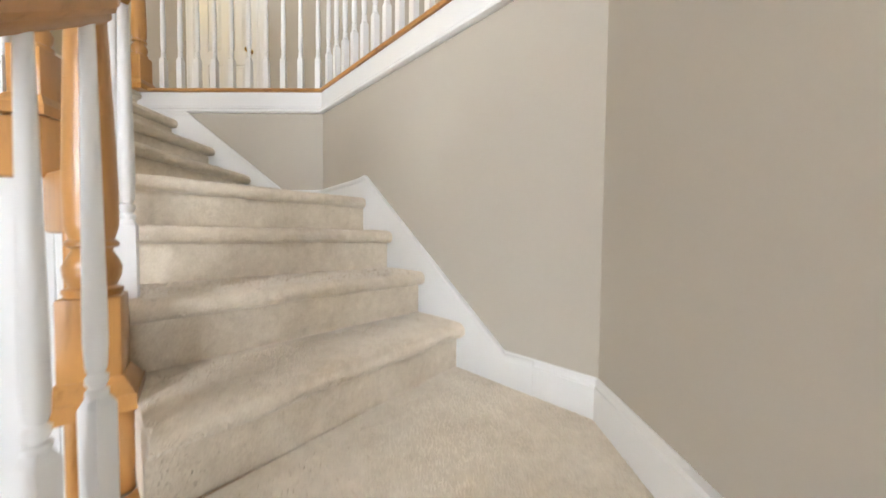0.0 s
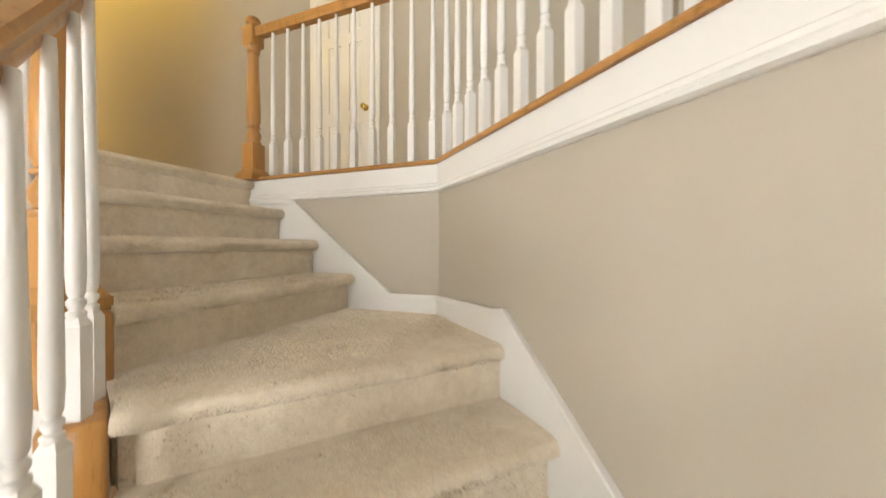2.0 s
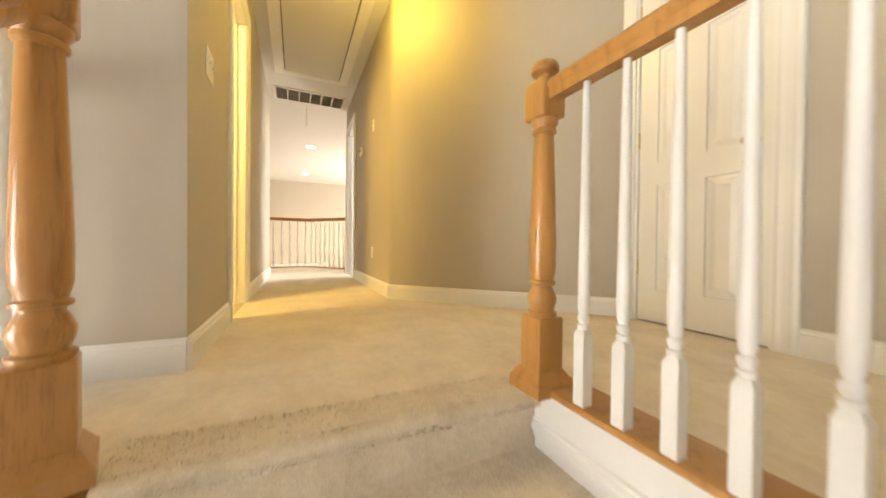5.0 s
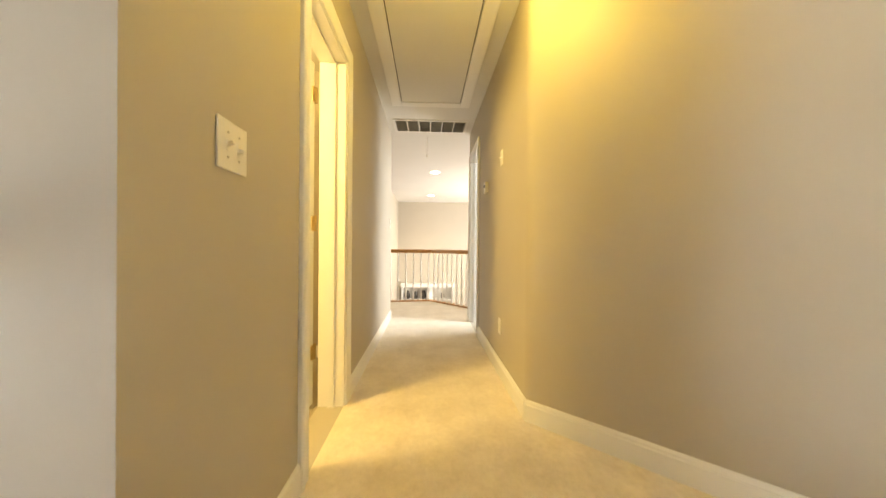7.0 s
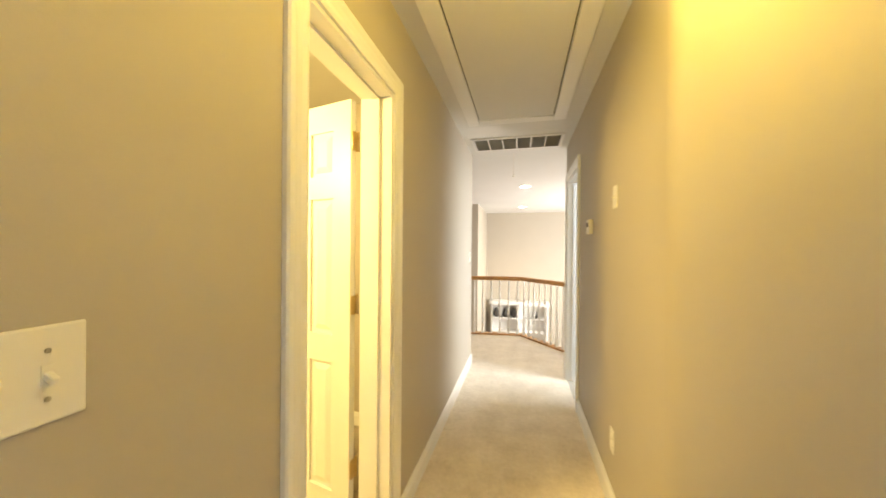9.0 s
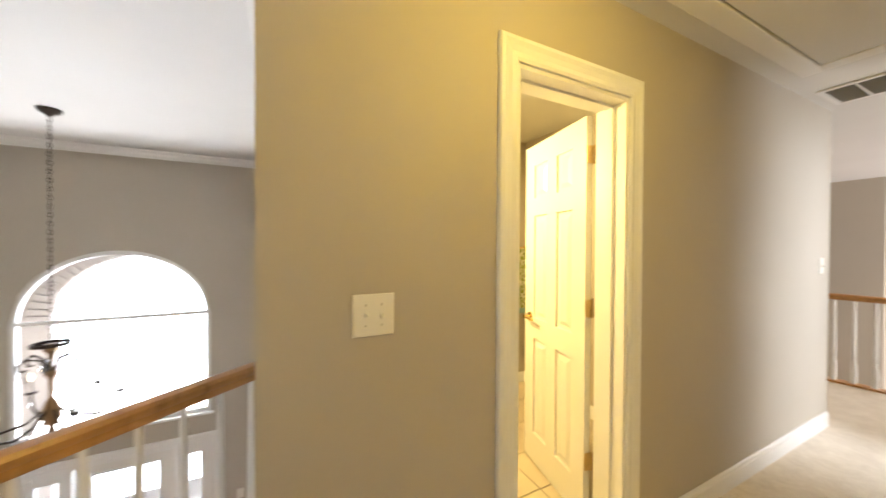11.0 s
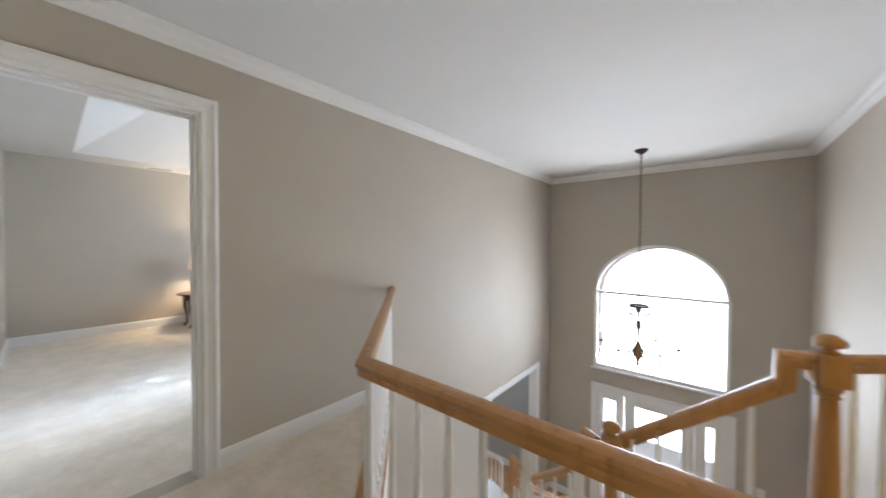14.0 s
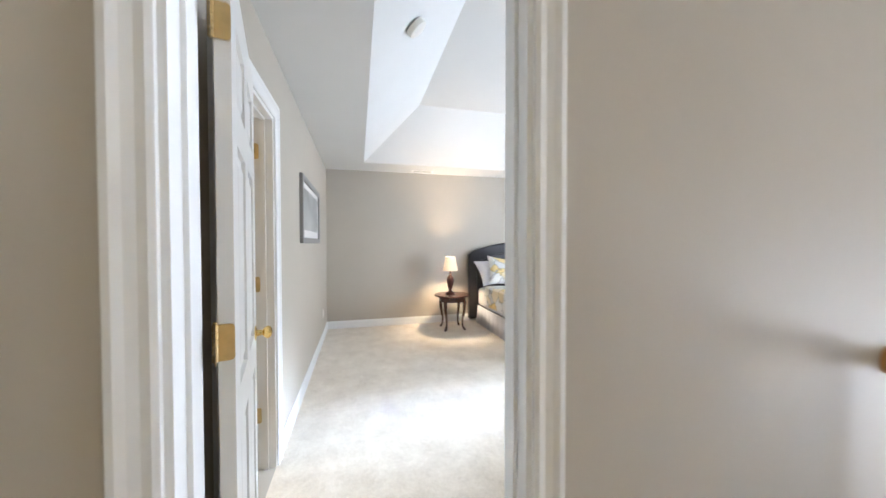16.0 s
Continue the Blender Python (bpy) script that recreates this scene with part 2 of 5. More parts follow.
bm = bmesh.new()
wall_x(bm, XE, XE + T, YS - T, YP + T, FL - 0.3, CEIL, [(-1.755, -0.165, FL - 0.3, -0.70), (2.765, 3.535, 0, 2.045)])
structure("wall_east", bm, WALL, "greige painted wall of the two-storey foyer", "wall")

bm = bmesh.new()
wall_x(bm, XW - T, XW, YS - T, YH - TH, FL - 0.3, CEIL)
structure("wall_west", bm, WALL, "greige painted wall beside the foyer", "wall")

bm = bmesh.new()
x0, x1 = ARCH_C - ARCH_HW, ARCH_C + ARCH_HW
wall_y(bm, YS - T, YS, XW, XE, FL - 0.3, SILL, [(-1.03, 0.55, FL - 0.3, -0.97)])
wall_y(bm, YS - T, YS, XW, XE, SILL, CEIL, [(x0, x1, SILL, ATOP)])


def spandrel(bm, y0, y1, cx, hw, spring, top, n=24):
    """Fills the corners of a square hole down to an elliptic arch."""
    for i in range(n):
        a, b = -hw + 2 * hw * i / n, -hw + 2 * hw * (i + 1) / n
        za, zb = (spring + (top - spring) * math.sqrt(max(0, 1 - (u / hw) ** 2)) for u in (a, b))
        vs = [[bm.verts.new((cx + u, y, z)) for u, z in ((a, za), (b, zb), (b, top + 0.004), (a, top + 0.004))] for y in (y0, y1)]
        f = [bm.faces.new(vs[0]), bm.faces.new(vs[1][::-1]), bm.faces.new((vs[0][0], vs[1][0], vs[1][1], vs[0][1]))]
        bmesh.ops.recalc_face_normals(bm, faces=f)


spandrel(bm, YS - T, YS, ARCH_C, ARCH_HW, SPRING, ATOP)
structure("wall_south", bm, WALL, "greige painted front wall with arched window and entry door", "wall")

bm = bmesh.new()
wall_y(bm, YH - TH, YH, -5.62, XW, 0 - 0.3, CEIL, [(-3.18, -2.56, 0, 2.045)])
structure("wall_hall_south", bm, WALL, "greige painted hallway wall in warm lamp light", "wall")

bm = bmesh.new()
wall_y(bm, YN, YN + T, -5.52, HN[0] - 0.04, -0.3, CEIL, [(-5.37, -4.75, 0, 2.045)])
structure("wall_hall_north", bm, WALL, "greige painted hallway wall with thermostat", "wall")

bm = bmesh.new()
e = (-2.978 + YP - YN, YP)
rounded = [(HN[0] - 0.04 * (1 - u) ** 2 + 0.04 * D * u * u, YN + 0.04 * D * u * u) for u in (0, 0.2, 0.4, 0.6, 0.8, 1)]   # the corner's plaster bead
prism(bm, rounded + [e, (e[0] - 0.02, e[1] + T), (HN[0] - 0.04, HN[1] + T)], -0.3, CEIL)
structure("wall_hall_diagonal", bm, WALL, "greige painted angled wall lit yellow near the ceiling", "wall", True)

bm = bmesh.new()
wall_y(bm, YP, YP + T, e[0] - 0.02, XE, -0.3, CEIL, [(-1.71, -1.065, 0, 2.045)])
structure("wall_passage_north", bm, WALL, "greige painted passage wall with a closet door", "wall")

bm = bmesh.new()
prism(bm, [DA, DB, (XE, DB[1] + 0.17), (DA[0] + 0.05, YN + T)], FL, -0.002)
box(bm, -2.2, DA[0] + 0.02, YN, YN + T, FL, -0.002)
structure("wall_stair", bm, WALL, "greige painted low wall around the winding stair", "wall")

# arched header at the mouth of the hallway
bm = bmesh.new()
ya, yb, n = YH - 0.01, 3.80, 28
for i in range(n):
    u0, u1 = i / n, (i + 1) / n
    z0, z1 = (2.15 + 0.20 * min(1, math.sin(math.pi * min(max(u, 0.0), 1.0)) * 1.6) ** 0.6 if 0 < u < 1 else 2.15 for u in (u0, u1))
    p = [(ya + (yb - ya) * u0, z0), (ya + (yb - ya) * u1, z1), (ya + (yb - ya) * u1, CEIL), (ya + (yb - ya) * u0, CEIL)]
    v = [[bm.verts.new((x, y, z)) for y, z in p] for x in (XW - 0.135, XW)]
    fs = [bm.faces.new(v[0]), bm.faces.new(v[1][::-1]), bm.faces.new((v[0][0], v[1][0], v[1][1], v[0][1]))]
    bmesh.ops.recalc_face_normals(bm, faces=fs)
structure("wall_arch_header", bm, WALL, "greige painted arched header over the hallway mouth", "wall")

# upper floor with its carpet
bm = bmesh.new()
prism(bm, [(-1.175, 1.53), (-1.175, YN + 0.06), (DA[0] + 0.03, YN + 0.06), (XE, DB[1] + 0.09), (XE, YP), (e[0], YP), (HN[0], YN),
           (-5.62, YN), (-5.62, YH), (XW, YH), (XW, 1.06)], -0.05, 0)
structure("floor_upper", bm, CARPET, "beige cut-pile carpet on the upper landing and hallway", "floor")
bm = bmesh.new()
prism(bm, [(-1.19, 1.53), (-1.19, YN), (XW - 0.02, YN), (XW - 0.02, 1.07)], -0.30, -0.052)
box(bm, -5.62, XW, YH, YN, -0.3, -0.052)
prism(bm, [(DA[0], YN + T), (XE, DB[1] + 0.18), (XE, YP), (-3, YP), (-3, YN + T)], -0.3, -0.052)
structure("floor_deck", bm, WHITE, "white underside of the upper floor", "floor")
bm = bmesh.new()
box(bm, XE + T, 5.90, -1.32, 3.68, -0.25, -0.001)
box(bm, XE - 0.001, XE + T, 2.765, 3.535, -0.05, -0.001)
structure("floor_bedroom", bm, CARPET, "beige carpet in the bedroom with vacuum marks", "floor")
bm = bmesh.new()
prism(bm, [(-5.62, 0.2), (-6.87, 0.2), (-7.05, 2.15), (-6.2, 2.88), (-5.62, 2.88)], -0.3, 0)
structure("floor_loft", bm, CARPET, "beige carpet on the far landing", "floor")
bm = bmesh.new()
box(bm, -12.2, XE + 4.0, YS - T, 6.0, FL - 0.3, FL - 0.02)
structure("floor_foyer", bm, FLOORWOOD, "polished wood floor of the foyer", "floor")

# ceilings
bm = bmesh.new()
box(bm, -12.2, XE + T, YS - T, YP + 2.4, CEIL, CEIL + 0.15)
structure("ceiling", bm, CEILW, "white painted ceiling", "ceiling")
bm = bmesh.new()
bx0, bx1, by0, by1 = 2.0, 5.33, -0.75, 3.10
for r in ((XE + T, bx0, -1.4, 3.75), (bx1, 6.0, -1.4, 3.75), (bx0, bx1, by1, 3.75), (bx0, bx1, -1.4, by0)):
    box(bm, *r, CEIL, CEIL + 0.1)
lo = [bm.verts.new((x, y, CEIL + 0.001)) for x, y in ((bx0, by0), (bx1, by0), (bx1, by1), (bx0, by1))]
g = 0.665
hi = [bm.verts.new((x, y, CEIL + 0.59)) for x, y in ((bx0 + g, by0 + g), (bx1 - g, by0 + g), (bx1 - g, by1 - g), (bx0 + g, by1 - g))]
for i in range(4):
    bm.faces.new((lo[i], lo[(i + 1) % 4], hi[(i + 1) % 4], hi[i]))
bm.faces.new(hi)
structure("ceiling_bedroom", bm, CEILW, "white bedroom ceiling with a sloped tray", "ceiling")

# bedroom shell
bm = bmesh.new()
box(bm, 5.88, 6.0, -1.4, 3.75, -0.25, CEIL)
structure("wall_bedroom_east", bm, WALL, "greige bedroom wall behind the bed", "wall")
bm = bmesh.new()
wall_y(bm, 3.655, 3.76, XE + T, 5.88, -0.25, CEIL, [(1.945, 2.715, 0, 2.045)])
structure("wall_bedroom_north", bm, WALL, "greige bedroom wall with a picture and a doorway", "wall")
bm = bmesh.new()
wall_y(bm, -1.42, -1.30, XE + T, 5.88, -0.25, CEIL, [(1.9, 3.9, 0.75, 2.1)])
structure("wall_bedroom_south", bm, WALL, "greige bedroom wall with a window", "wall")
bm = bmesh.new()
box(bm, 1.4, 3.6, 3.76, 6.2, -0.25, -0.002)
structure("floor_ensuite", bm, TILE, "cream tile floor of the bathroom beside the bedroom", "floor")
bm = bmesh.new()
box(bm, 1.46, 3.6, 6.0, 6.1, 0, CEIL)
box(bm, 1.36, 1.46, 3.93, 6.1, 0, CEIL)
box(bm, 3.6, 3.7, 3.72, 6.1, 0, CEIL)
box(bm, 1.36, 3.7, 3.72, 6.1, CEIL, CEIL + 0.1)
structure("wall_ensuite", bm, WALL, "plain walls of the bathroom beside the bedroom", "wall")

# bath off the hallway
BX0, BX1, BY0 = -4.05, -2.15, -0.12
bm = boxes((BX0 - T, BX0, BY0, YH - TH, -0.3, CEIL), (BX1, BX1 + T, BY0, YH - TH, -0.3, CEIL), (BX0 - T, BX1 + T, BY0 - T, BY0, -0.3, CEIL))
structure("wall_bath", bm, WALL, "tan painted bathroom wall in yellow lamp light", "wall")
bm = boxes((BX0, BX1, BY0, YH - 0.06, -0.3, -0.012))
bath_floor = structure("floor_bath", bm, GROUT, "cream square tile floor of the bathroom", "floor")

# far loft room beyond the hallway
bm = boxes((-12.1, -12.0, -3, 6, FL, CEIL), (-12.0, -9.8, -3, 1.1, FL, CEIL), (-12.1, -5.6, 5.9, 6.0, FL, CEIL), (-9.8, -5.6, -3, -2.9, FL, CEIL),
           (-5.62, -5.5, -3, YH - TH, FL, CEIL), (-5.52, -5.4, YN + T, 6.0, FL, CEIL), (-5.9, -5.6, YH, YN, FL, -0.3))
structure("wall_loft", bm, WALL, "pale greige walls of the far two-storey room", "wall")
bm = boxes((-5.4, -1.9, YP + 1.6, YP + 1.7, -0.3, CEIL), (-5.4, XE + T, YP + 1.6, YP + 1.7, FL, CEIL))
structure("wall_back", bm, WALL, "plain wall closing the rooms behind", "wall")

# room beside the foyer
bm = bmesh.new()
wall_y(bm, -2.42, -2.30, XE + T, 5.3, FL - 0.02, -0.25, [(2.48, 4.0, -2.45, -0.62)])
box(bm, 5.2, 5.3, -2.42, 1.5, FL - 0.02, -0.25)
box(bm, XE + T, 5.3, 1.4, 1.5, FL - 0.02, -0.25)
structure("wall_side_room", bm, paint("side_room_grey_paint", (0.42, 0.44, 0.45), 0.6), "grey painted wall of the room beside the foyer", "wall")
bm = boxes((XE + T, 5.3, -2.42, 1.5, -0.40, -0.27))
structure("ceiling_side_room", bm, CEILW, "white ceiling of the room beside the foyer", "ceiling")


# ---- trim ----
def base_run(name, a, b, z=0.0, h=0.115, th=0.014):
    """A baseboard from a to b; the room lies to the left of a -> b."""
    a, b = Vector((*a, 0)), Vector((*b, 0))
    bm = bmesh.new()
    sweep(bm, [(0, 0), (-th, 0), (-th, h * 0.78), (-th * 0.75, h * 0.82), (-th * 0.7, h * 0.92), (-th * 0.3, h), (0, h)], [a + Vector((0, 0, z)), b + Vector((0, 0, z))])
    return structure(name, bm, WHITE, "white painted baseboard", "baseboard")


for a, b in (((XE, 1.36), (XE, 2.69)), ((XE, 3.61), (XE, YP)), ((XE, YP), (-0.98, YP)), (e, HN), (HN, (-4.665, YN)), ((-2.475, YH), (XW, YH)),
             ((-5.62, YH), (-3.265, YH)), ((XW, YH), (XW, 1.08)), ((5.88, 3.655), (2.80, 3.655)), ((5.88, -1.3), (5.88, 3.655))):
    base_run("baseboard", a, b)
base_run("baseboard", (XW, YS), (-1.12, YS), FL - 0.02)
base_run("baseboard", (0.63, YS), (XE, YS), FL - 0.02)
base_run("baseboard", (XE + T, -2.30), (5.2, -2.30), FL - 0.02)
base_run("baseboard", (XE, YS), (XE, -1.84), FL - 0.02)
base_run("baseboard", (DB[0], 1.0), (DB[0], DB[1]), LAND, 0.12)
base_run("baseboard", DB, (DB[0] - 0.30, DB[1] + 0.29), LAND, 0.12)


def crown(name, a, b):
    """Crown moulding; the room lies to the left of a -> b."""
    bm = bmesh.new()
    sweep(bm, [(0, 0), (-0.012, 0), (-0.016, 0.012), (-0.035, 0.028), (-0.045, 0.05), (-0.07, 0.066), (-0.075, 0.085), (0, 0.085)],
          [(*a, CEIL - 0.087), (*b, CEIL - 0.087)])
    return structure(name, bm, WHITE, "white painted crown moulding", "trim")


crown("trim_crown", (XE, YS), (XE, YP))
crown("trim_crown", (XW, YS), (XE, YS))
crown("trim_crown", (XW, YH), (XW, YS))


def casing(name, m, w, h, sill=0.0, label="white painted door casing", wide=0.085):
    """Moulded boards round an opening w wide and h high. Local x runs along the wall from the opening's side, y out of the wall, z up."""
    bm = bmesh.new()
    sec = [(0, 0), (0, 0.012), (0.012, 0.016), (0.03, 0.013), (0.05, 0.016), (0.066, 0.022), (0.08, 0.020), (wide, 0.014), (wide, 0)]
    rings = []
    for cx, cz, dx, dz in ((0, sill, -1, 0), (0, h, -1, 1), (w, h, 1, 1), (w, sill, 1, 0)):
        rings.append([bm.verts.new((cx + dx * a, b, cz + dz * a)) for a, b in sec])
    k = len(sec)
    fs = []
    for p, q in zip(rings, rings[1:]):
        for i in range(k - 1):
            fs.append(bm.faces.new((p[i], p[i + 1], q[i + 1], q[i])))
    fs.append(bm.faces.new(rings[0]))
    fs.append(bm.faces.new(rings[-1]))
    bmesh.ops.recalc_face_normals(bm, faces=fs)
    bmesh.ops.transform(bm, matrix=m, verts=bm.verts)
    return structure(name, bm, WHITE, label, "trim")


def jamb(name, m, w, h, depth, stop=True):
    """The lining of an opening: local x along the wall, y into the wall (negative), z up."""
    bm = bmesh.new()
    t = 0.016
    box(bm, 0.0, t, -depth - 0.001, 0.001, 0, h - t)
    box(bm, w - t, w, -depth - 0.001, 0.001, 0, h - t)
    box(bm, 0.0, w, -depth - 0.001, 0.001, h - t, h)
    if stop:
        s0, s1 = -depth * 0.62, -depth * 0.38
        box(bm, t, t + 0.011, s0, s1, 0, h - t)
        box(bm, w - t - 0.011, w - t, s0, s1, 0, h - t)
        box(bm, t + 0.011, w - t - 0.011, s0, s1, h - t - 0.011, h - t)
    bmesh.ops.transform(bm, matrix=m, verts=bm.verts)
    return structure(name, bm, WHITE, "white painted door jamb", "trim")


# bath door opening: local x runs west along the hall's south wall seen from the hall
MB = pose(-2.56, YH, 0) @ Matrix.Diagonal((-1, 1, 1, 1))
casing("trim_bath_door", MB, 0.62, 2.045)
jamb("trim_bath_jamb", MB, 0.62, 2.045, TH)
MC = pose(-1.71, YP, 0) @ Matrix.Diagonal((1, -1, 1, 1))
casing("trim_closet_door", MC, 0.645, 2.045)
jamb("trim_closet_jamb", MC, 0.645, 2.045, T, False)
MR = Matrix(((0, -1, 0, XE), (1, 0, 0, 2.765), (0, 0, 1, 0), (0, 0, 0, 1)))
casing("trim_bedroom_door", MR, 0.77, 2.045)
jamb("trim_bedroom_jamb", MR, 0.77, 2.045, T)
MHN = pose(-5.37, YN, 0) @ Matrix.Diagonal((1, -1, 1, 1))
casing("trim_hall_door", MHN, 0.62, 2.045)
jamb("trim_hall_jamb", MHN, 0.62, 2.045, T)
MEN = pose(1.945, 3.655, 0) @ Matrix.Diagonal((1, -1, 1, 1))
casing("trim_ensuite_door", MEN, 0.77, 2.045)
jamb("trim_ensuite_jamb", MEN, 0.77, 2.045, 0.103)
MAR = Matrix(((0, -1, 0, XE), (1, 0, 0, -1.755), (0, 0, 1, FL - 0.02), (0, 0, 0, 1)))
casing("trim_side_room_opening", MAR, 1.59, -0.70 - FL + 0.02)
jamb("trim_side_room_jamb", MAR, 1.59, -0.70 - FL + 0.02, T, False)


# ---- doors ----
def hinge(parent, z, x=0.0, y=0.0, edge=1, fold=0.0):
    """A butt hinge at the pin (x, y): one leaf on the door's edge towards edge * y, the other turned from it by fold degrees."""
    bm = bmesh.new()
    for k in range(5):
        lathe(bm, [(0.006, -0.008), (0.0068, -0.0075), (0.0068, 0.0075), (0.006, 0.008)], 10, Matrix.Translation((x, y, z - 0.036 + 0.018 * k)))
    lathe(bm, [(0.004, 0), (0.0055, 0.002), (0.004, 0.006)], 10, Matrix.Translation((x, y, z + 0.044)))
    for turn, sx in ((0.0, 1), (fold, -1)):
        m = Matrix.Translation((x, y, z)) @ Matrix.Rotation(radians(turn), 4, "Z")
        plate_bm = bmesh.new()
        ya, yb = sorted((edge * 0.003, edge * 0.040))
        box(plate_bm, min(0, sx * 0.0028), max(0, sx * 0.0028), ya, yb, -0.044, 0.044)
        far = yb if edge > 0 else ya
        bmesh.ops.bevel(plate_bm, geom=[e for e in plate_bm.edges if all(abs(v.co.y - far) < 1e-5 for v in e.verts) and abs(e.verts[0].co.z - e.verts[1].co.z) < 1e-5],
                        offset=0.010, segments=4, affect="EDGES", profile=0.5)
        for dz, dy in ((-0.030, 0.016), (0.0, 0.028), (0.030, 0.016)):
            lathe(plate_bm, [(0.0045, 0), (0.004, 0.0012)], 10, Matrix.Translation((sx * 0.0028, edge * dy, dz)) @ pose(0, 0, 0, 0, 90 * sx, 0))
        bmesh.ops.transform(plate_bm, matrix=m, verts=plate_bm.verts)
        tmp = bpy.data.meshes.new("leaf")
        plate_bm.to_mesh(tmp)
        plate_bm.free()
        bm.from_mesh(tmp)
        bpy.data.meshes.remove(tmp)
    return part("hinge", bm, AGED, parent, "aged brass hinge", True)


def six_panel(name, m, w, label, kind="knob", h=2.03, t=0.035, hinges=None):
    """A six-panel door leaf. Hinge edge at x = 0, leaf towards +x, front face at y = 0, back at y = t."""
    d = tagged(new(name), label, "door")
    d.matrix_basis = m
    st, mu = 0.105, 0.095
    pw = (w - 2 * st - mu) / 2
    rows = ((0.19, 0.80), (0.93, 1.58), (1.69, 1.90)) if h > 1.9 else ()
    xs = ((st, st + pw), (st + pw + mu, w - st))
    # stiles, mullion and rails, with the panels set back between them
    for a, b in ((0, st), (w - st, w)):
        part("stile", boxes((a, b, 0, t, 0.008, h)), DOORWHITE, d)
    zs = [0.008] + [v for r in rows for v in r] + [h]
    for z0, z1 in zip(zs[::2], zs[1::2]):
        part("rail", boxes((st, w - st, 0, t, z0, z1)), DOORWHITE, d)
    for z0, z1 in rows:
        part("mullion", boxes((st + pw, st + pw + mu, 0, t, z0, z1)), DOORWHITE, d)
    for z0, z1 in rows:
        for a, b in xs:
            bm = bmesh.new()
            rings = []
            for inset, y in ((0.045, 0.003), (0.018, 0.012), (0.0, 0.012), (0.0, t - 0.012), (0.018, t - 0.012), (0.045, t - 0.003)):
                rings.append([bm.verts.new((x, y, z)) for x, z in ((a + inset, z0 + inset), (b - inset, z0 + inset), (b - inset, z1 - inset), (a + inset, z1 - inset))])
            for r0, r1 in zip(rings, rings[1:]):
                for i in range(4):
                    bm.faces.new((r0[i], r0[(i + 1) % 4], r1[(i + 1) % 4], r1[i]))
            bm.faces.new(rings[0])
            bm.faces.new(rings[-1])
            bmesh.ops.recalc_face_normals(bm, faces=bm.faces)
            part("panel", bm, DOORWHITE, d)
    kz, kx = 0.93, w - 0.065
    if kind == "knob":
        for s, y in ((-1, 0.0), (1, t)):
            bm = bmesh.new()
            lathe(bm, [(0.031, 0), (0.031, 0.004), (0.014, 0.008), (0.011, 0.028), (0.02, 0.034), (0.027, 0.046), (0.026, 0.056), (0.015, 0.064), (0.004, 0.066)], 20,
                  Matrix.Translation((kx, y, kz)) @ (pose(0, 0, 0, 90) if s < 0 else pose(0, 0, 0, -90)))
            part("knob", bm, BRASS, d, "polished brass door knob", True)
    else:
        for s, y in ((-1, 0.0), (1, t)):
            bm = bmesh.new()
            lathe(bm, [(0.03, 0), (0.03, 0.006), (0.012, 0.010), (0.010, 0.045), (0.006, 0.047)], 16,
                  Matrix.Translation((kx, y, kz)) @ (pose(0, 0, 0, 90) if s < 0 else pose(0, 0, 0, -90)))
            yy = y + s * 0.042
            sweep(bm, [(-0.008, -0.006), (0.008, -0.006), (0.008, 0.006), (-0.008, 0.006)], [(kx, yy, kz), (kx - 0.05, yy + s * 0.004, kz + 0.003), (kx - 0.10, yy, kz - 0.002)])
            part("lever", bm, BRASS, d, "brass lever handle", True)
    if hinges:
        for z in (0.32, 1.08, 1.84):
            hinge(d, z, *hinges)
    return d


# bath door, swung into the bath
six_panel("door_bath", Matrix(((-0.213, -0.977, 0, -3.150), (-0.977, 0.213, 0, 1.380), (0, 0, 1, 0), (0, 0, 0, 1))), 0.60,
          "white six-panel door standing open into the bathroom", "lever", hinges=(-0.010, 0.038, -1, 102))
# closet door, shut
six_panel("door_closet", pose(-1.691, YP + 0.012, 0), 0.607, "white six-panel closet door, shut, with a brass knob", hinges=(-0.005, -0.004, 1, 0))
# bedroom door, swung into the bedroom against its wall
six_panel("door_bedroom", pose(XE + T + 0.046, 3.505, 0, 0, 0, 12.0) @ Matrix.Diagonal((1, -1, 1, 1)), 0.74,
          "white six-panel bedroom door standing open against the wall", hinges=(-0.010, -0.004, 1, 78))
# ensuite door, swung away
six_panel("door_ensuite", pose(2.685, 3.775, 0, 0, 0, 94), 0.72, "white door standing open into the lit bathroom", hinges=(-0.008, -0.003, 1, 94))
# hall door, partly open
six_panel("door_hall", pose(-4.77, YN + T + 0.005, 0, 0, 0, 100), 0.58, "white door standing open off the hallway", hinges=(-0.008, -0.003, 1, -100))


# ---- stairs ----
NOSE = [(0.044, -R - 0.004), (0.044, -0.072), (0.047, -0.056), (0.026, -0.057), (0.010, -0.052), (0.001, -0.041), (0.0, -0.027), (0.006, -0.012), (0.02, -0.003), (0.038, 0.0)]


